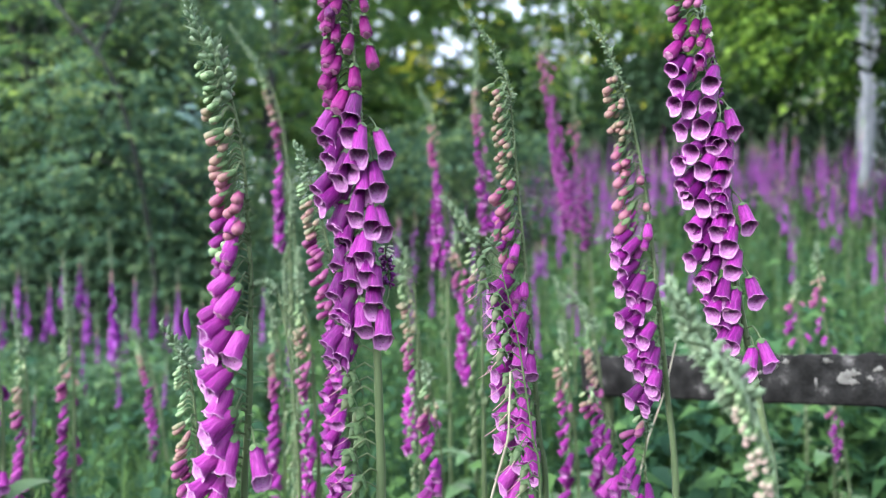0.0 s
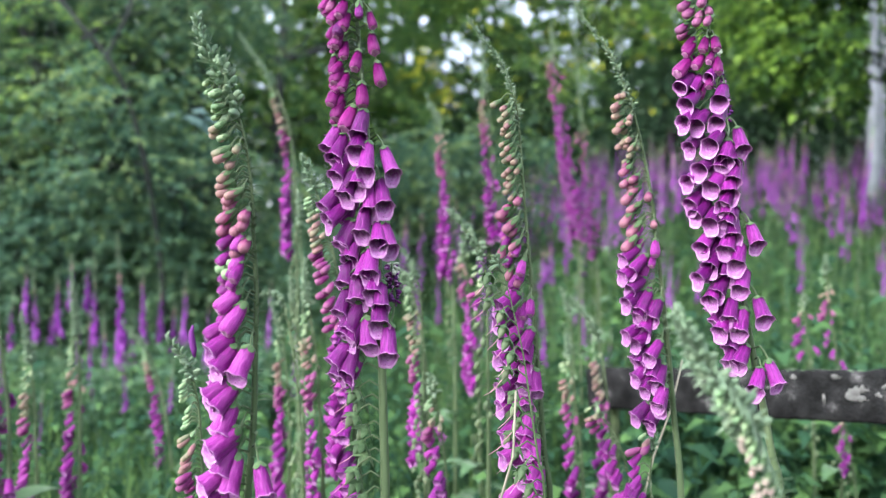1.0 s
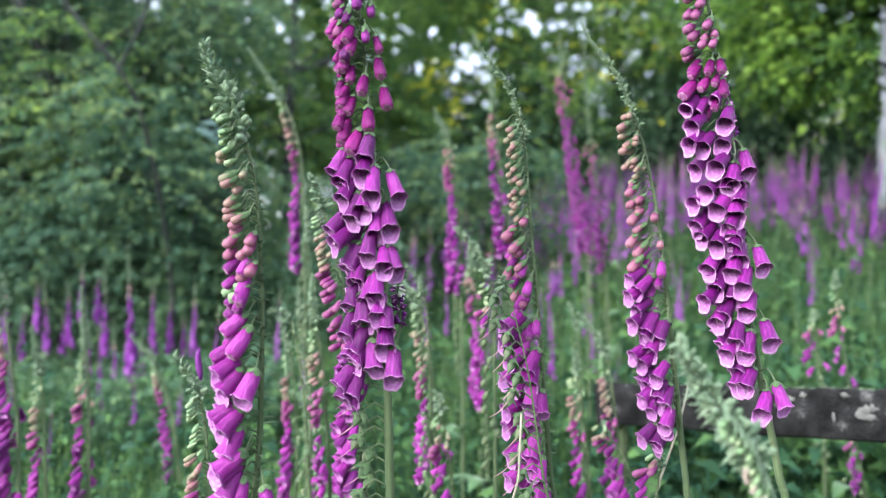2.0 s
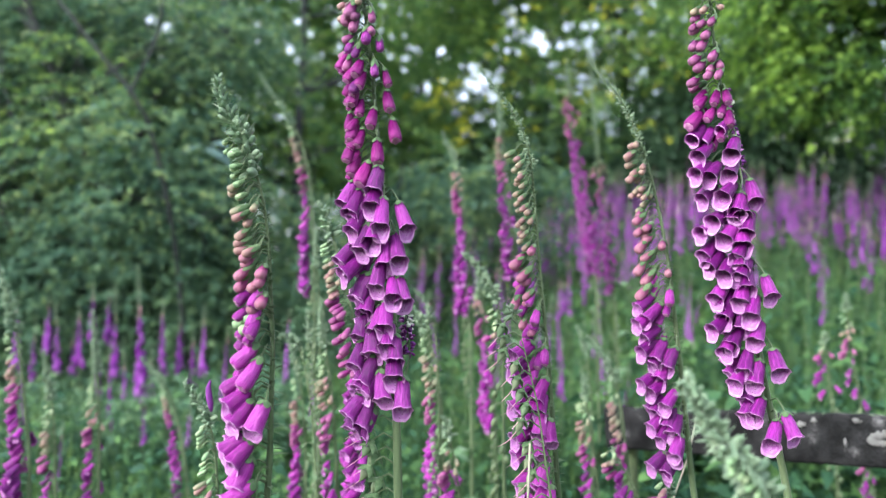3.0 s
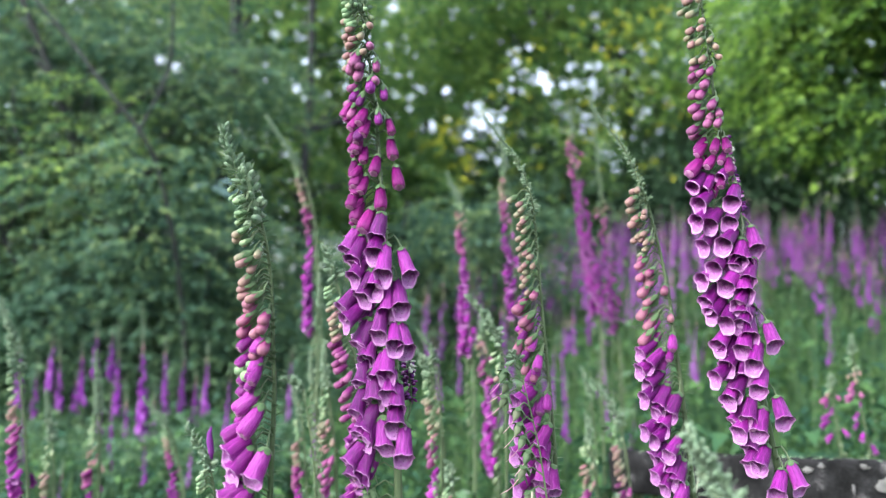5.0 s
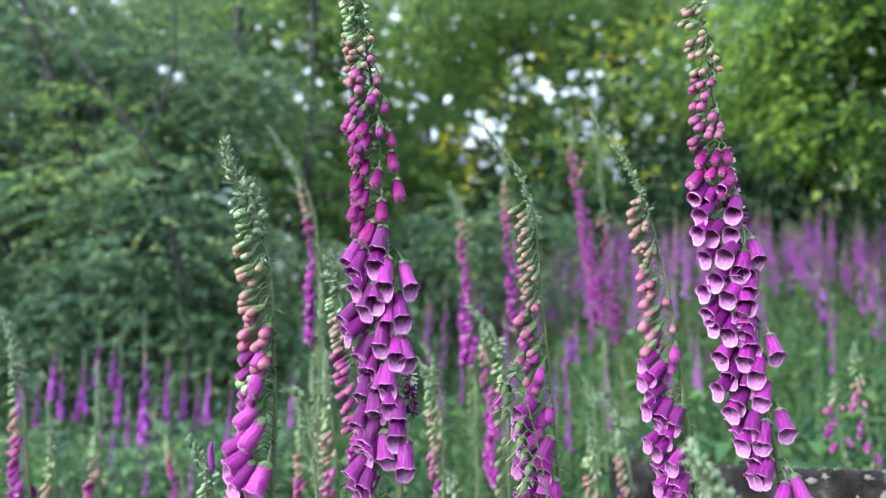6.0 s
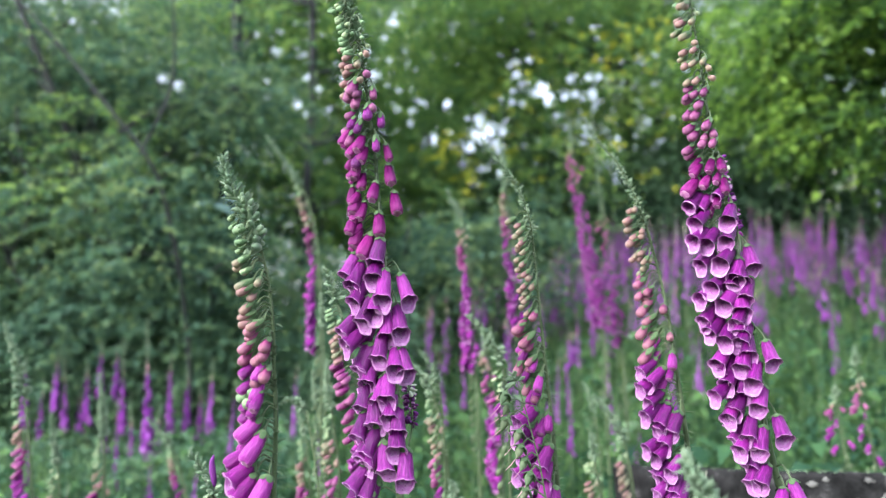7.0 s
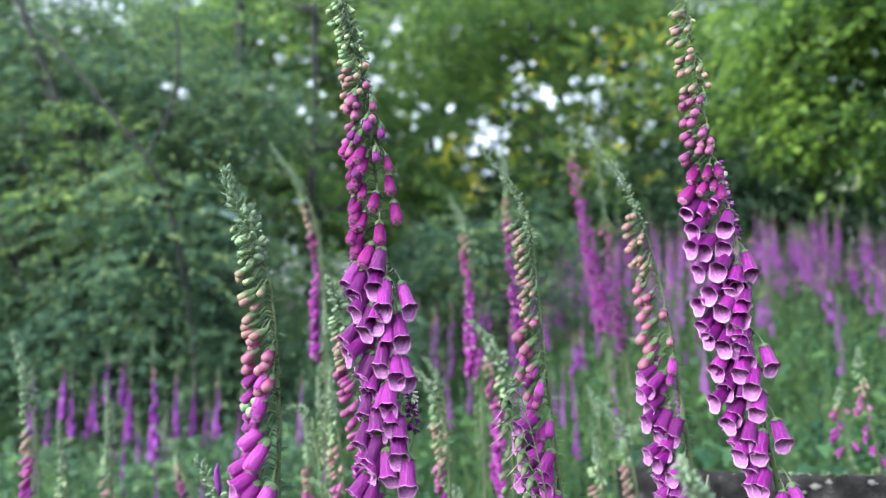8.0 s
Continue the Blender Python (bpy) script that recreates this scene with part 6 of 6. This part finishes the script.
herbs("undergrowth", "nettles and broad-leaved herbs between the flowers", 4000, 0.06, HERB, -6.0, 6.0, 1.1, 4.2, 0.3, 0.72, 61)
herbs("undergrowth", "herbs and nettles beside the path", 3000, 0.075, HERB, -6.0, 6.0, -6.0, 1.2, 0.2, 0.6, 65)
herbs("undergrowth", "low leafy herbs of the far field", 3400, 0.10, HERB, -6.0, 8.5, 4.0, 12.5, 0.3, 0.75, 62)
herbs("undergrowth", "broad dark leaves under the rail", 260, 0.105, HERB, 0.5, 2.2, 2.2, 3.4, 0.35, 0.8, 63)
herbs("undergrowth", "soft herbs among the violet row, coloured bluish for haze", 1500, 0.08, LEAF_HAZED, -5.2, -1.0, 3.6, 5.5, 0.25, 0.7, 66)
herbs("undergrowth", "tall soft herbs in the shade of the trees", 3200, 0.09, LEAF_HAZED, -5.4, -0.6, 5.5, 7.2, 0.6, 1.5, 64)


def stalk_kind(seed, h):
    """A thin stalk with small buds up its top half."""
    rng = random.Random(seed)
    plant = thing("budding_stalk", "thin pale green budding stalk in the field", "stalk", (0, -40, -5), "budding stalks of the field")
    lx = rng.uniform(-0.08, 0.08)
    b, t = Build(), Build()
    pts = curve_points([(0, 0, 0), (lx * 0.3, 0, h * 0.5), (lx, 0, h)], 12)
    b.tube(pts, [0.004 - 0.0002 * k for k in range(12)], 5)
    for k in range(16):
        a = rng.uniform(0, 6.28)
        p = pts[5].lerp(pts[11], k / 16)
        t.pod(p, (math.cos(a), math.sin(a), 0.3), rng.uniform(0.012, 0.022) * (1.1 - 0.04 * k), 0.0045, 0, 4)
    part("stem", b.mesh("stem", [GRASS]), plant)
    part("bud_spike", t.mesh("bud_spike", [STEM]), plant, kind="stuff")
    return plant


def far_stalks():
    """Thin green and budding stalks that fill the field."""
    rng = random.Random(70)
    kinds = [stalk_kind(seed, h) for seed, h in ((1, 0.75), (2, 0.9), (3, 1.05), (4, 1.2), (5, 1.3))]
    for k in range(295):
        y = 2.9 + 8.6 * rng.random() ** 1.3
        x = rng.uniform(-0.25 * y, 0.66 * y + 0.3)
        m = pose(x, y, ground_z(x, y) - 0.01, 0, 0, rng.uniform(0, 360)) @ Matrix.Scale(rng.uniform(0.9, 1.05), 4)
        if k < 290:
            copy_thing(kinds[k % len(kinds)], m)
        else:
            kinds[k - 290].matrix_basis = m


far_stalks()


def flower_haze():
    """The crowd of foxgloves at the back of the field, past counting."""
    rng = random.Random(71)
    b = Build()
    for _ in range(300):
        y = 5.8 + 6.6 * rng.random() ** 0.7
        x = rng.uniform(-0.09 * y, 0.68 * y + 0.3)
        z, h = ground_z(x, y), rng.uniform(0.8, 1.5)
        lx, ly = rng.uniform(-0.06, 0.06), rng.uniform(-0.06, 0.06)
        b.tube([(x, y, z), (x + lx * 0.4, y + ly * 0.4, z + h * 0.6), (x + lx, y + ly, z + h)], [0.005, 0.004, 0.002], 4, 1, False)
        low, n = rng.uniform(0.5, 0.66), 20
        for k in range(n):
            u = k / n
            zz = low + (0.93 - low) * u
            a = rng.uniform(0, 6.28)
            o = Vector((math.cos(a), math.sin(a), -1.1))
            L = 0.045 - 0.033 * u
            p = Vector((x + lx * zz, y + ly * zz, z + h * zz))
            b.tube([p + o * 0.006, p + o * (0.006 + L * 0.5), p + o * (0.006 + L * 0.8)], [0.003, L * 0.24, L * 0.36], 5, 0 if u < 0.75 else 2)
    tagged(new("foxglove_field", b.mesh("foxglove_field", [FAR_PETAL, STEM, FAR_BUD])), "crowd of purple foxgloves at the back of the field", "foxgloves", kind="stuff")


flower_haze()


# ---- the old fence rail ----
def fence():
    a, c = Vector((0.407, 2.157, 0.879)), Vector((1.75, 0.75, 1.10))
    along = (c - a).normalized()
    t = thing("fence", "old dark timber fence rail spotted with lichen", "fence", (a.x, a.y, ground_z(a.x, a.y)))
    back = Matrix.Translation((-a.x, -a.y, -ground_z(a.x, a.y)))
    across = Vector((along.y, -along.x, 0)).normalized()
    up = across.cross(along)
    if up.z < 0:
        up = -up
    rng = random.Random(80)
    b = Build()
    L, n = (c - a).length, 60
    ring = [(-0.5, -0.5), (0.44, -0.5), (0.5, -0.44), (0.5, 0.42), (0.42, 0.5), (-0.42, 0.5), (-0.5, 0.42)]
    for i in range(n + 1):
        p = a + along * (L * i / n)
        for u, v in ring:
            ch = 0.004 * noise.noise((i * 0.35, u * 3, v * 3)) + (0.006 * noise.noise((i * 0.8, 5, 0)) if v > 0.4 else 0)
            b.v.append(p + across * (u * 0.05 + ch * (1 if u > 0 else -1)) + up * (v * 0.110 + 0.004 + ch))
    k = len(ring)
    for i in range(n):
        for j in range(k):
            b.f.append((i * k + j, i * k + (j + 1) % k, (i + 1) * k + (j + 1) % k, (i + 1) * k + j))
            b.m.append(0)
    b.f += [tuple(reversed(range(k))), tuple(range(n * k, n * k + k))]
    b.m += [0, 0]
    me = b.mesh("rail", [RAIL])
    me.transform(back)
    rail = part("rail", me, t)
    front = across if across.y < 0 else -across
    # lichen flakes on the face and a nail head
    spots = [(s + 0.162, h, w * 1.4, hh * 1.4) for s, h, w, hh in [(0.546, 0.014, 0.014, 0.01), (0.564, 0.02, 0.01, 0.008), (0.559, 0.004, 0.011, 0.006), (0.591, 0.012, 0.006, 0.005), (0.611, 0.03, 0.007, 0.005), (0.391, 0.036, 0.01, 0.005), (0.421, 0.046, 0.01, 0.004), (0.361, 0.022, 0.005, 0.003), (0.511, 0.048, 0.008, 0.004), (0.651, 0.035, 0.012, 0.006)]]
    for s, h, w, hh in spots:
        sb = Build()
        m = 14
        o = a + along * s + up * h + front * 0.0275
        sb.v.append(o + front * 0.0035)
        for q in range(m):
            g = 2 * math.pi * q / m
            e = 0.35 + 0.9 * rng.random()
            sb.v.append(o + along * (w * e * math.cos(g)) + up * (hh * e * math.sin(g)))
        sb.f = [(0, 1 + q, 1 + (q + 1) % m) for q in range(m)]
        sb.m = [0] * m
        me = sb.mesh("lichen_patch", [LICHEN])
        me.transform(back)
        part("lichen_patch", me, rail, "pale crusty lichen patch")
    nb = Build()
    o = a + along * 0.645 + up * 0.0 + front * 0.0285
    nb.tube([o - up * 0.010, o, o + up * 0.010], [0.0022, 0.003, 0.0022], 6)
    me = nb.mesh("chip", [LICHEN])
    me.transform(back)
    part("chip", me, rail, "bare pale chip in the wood")
    # moss along the top edge
    mb = Build()
    for _ in range(420):
        s = rng.uniform(0.1, L)
        p = a + along * s + up * 0.058 + across * rng.uniform(-0.022, 0.022)
        o = Vector((rng.uniform(-1, 1), rng.uniform(-1, 1), rng.uniform(0.2, 1)))
        mb.blade(p, o, o.orthogonal(), rng.uniform(0.004, 0.012), 0.003, 0, 0.3, 0.2, 2)
    me = mb.mesh("moss", [MOSS])
    me.transform(back)
    part("moss", me, rail, "pale green moss along the top edge")
    for s, hgt in ((0.05, -0.03), (L - 0.1, -0.03)):
        p = a + along * s - front * 0.041
        z = ground_z(p.x, p.y) - 0.05
        pb = Build()
        pb.tube([(p.x, p.y, z), (p.x, p.y, p.z * 0.5), (p.x, p.y, p.z + 0.03 + hgt), (p.x, p.y, p.z + 0.045 + hgt)], [0.017, 0.015, 0.014, 0.012], 10)
        me = pb.mesh("post", [MOSSY])
        me.transform(back)
        part("post", me, t)


fence()


def dead_stalk(pts, r):
    b = Build()
    p = curve_points(pts, 14)
    foot = p[-1].copy()
    b.tube(p, [r * (0.5 + 0.04 * k) for k in range(14)], 6)
    me = b.mesh("dead_stalk", [STRAW])
    me.transform(Matrix.Translation(-foot))
    ob = new("dead_stalk", me)
    ob.matrix_basis = Matrix.Translation(foot)
    tagged(ob, "bleached dry stalk leaning among the flowers", "stalk")


dead_stalk([(0.395, 1.28, 1.09), (0.372, 1.28, 0.99), (0.33, 1.28, 0.85), (0.30, 1.29, 0.5), (0.28, 1.3, -0.02)], 0.003)
dead_stalk([(0.088, 0.98, 1.09), (0.090, 0.98, 1.02), (0.068, 0.985, 0.95), (0.04, 0.99, 0.7), (0.02, 1.0, -0.02)], 0.003)
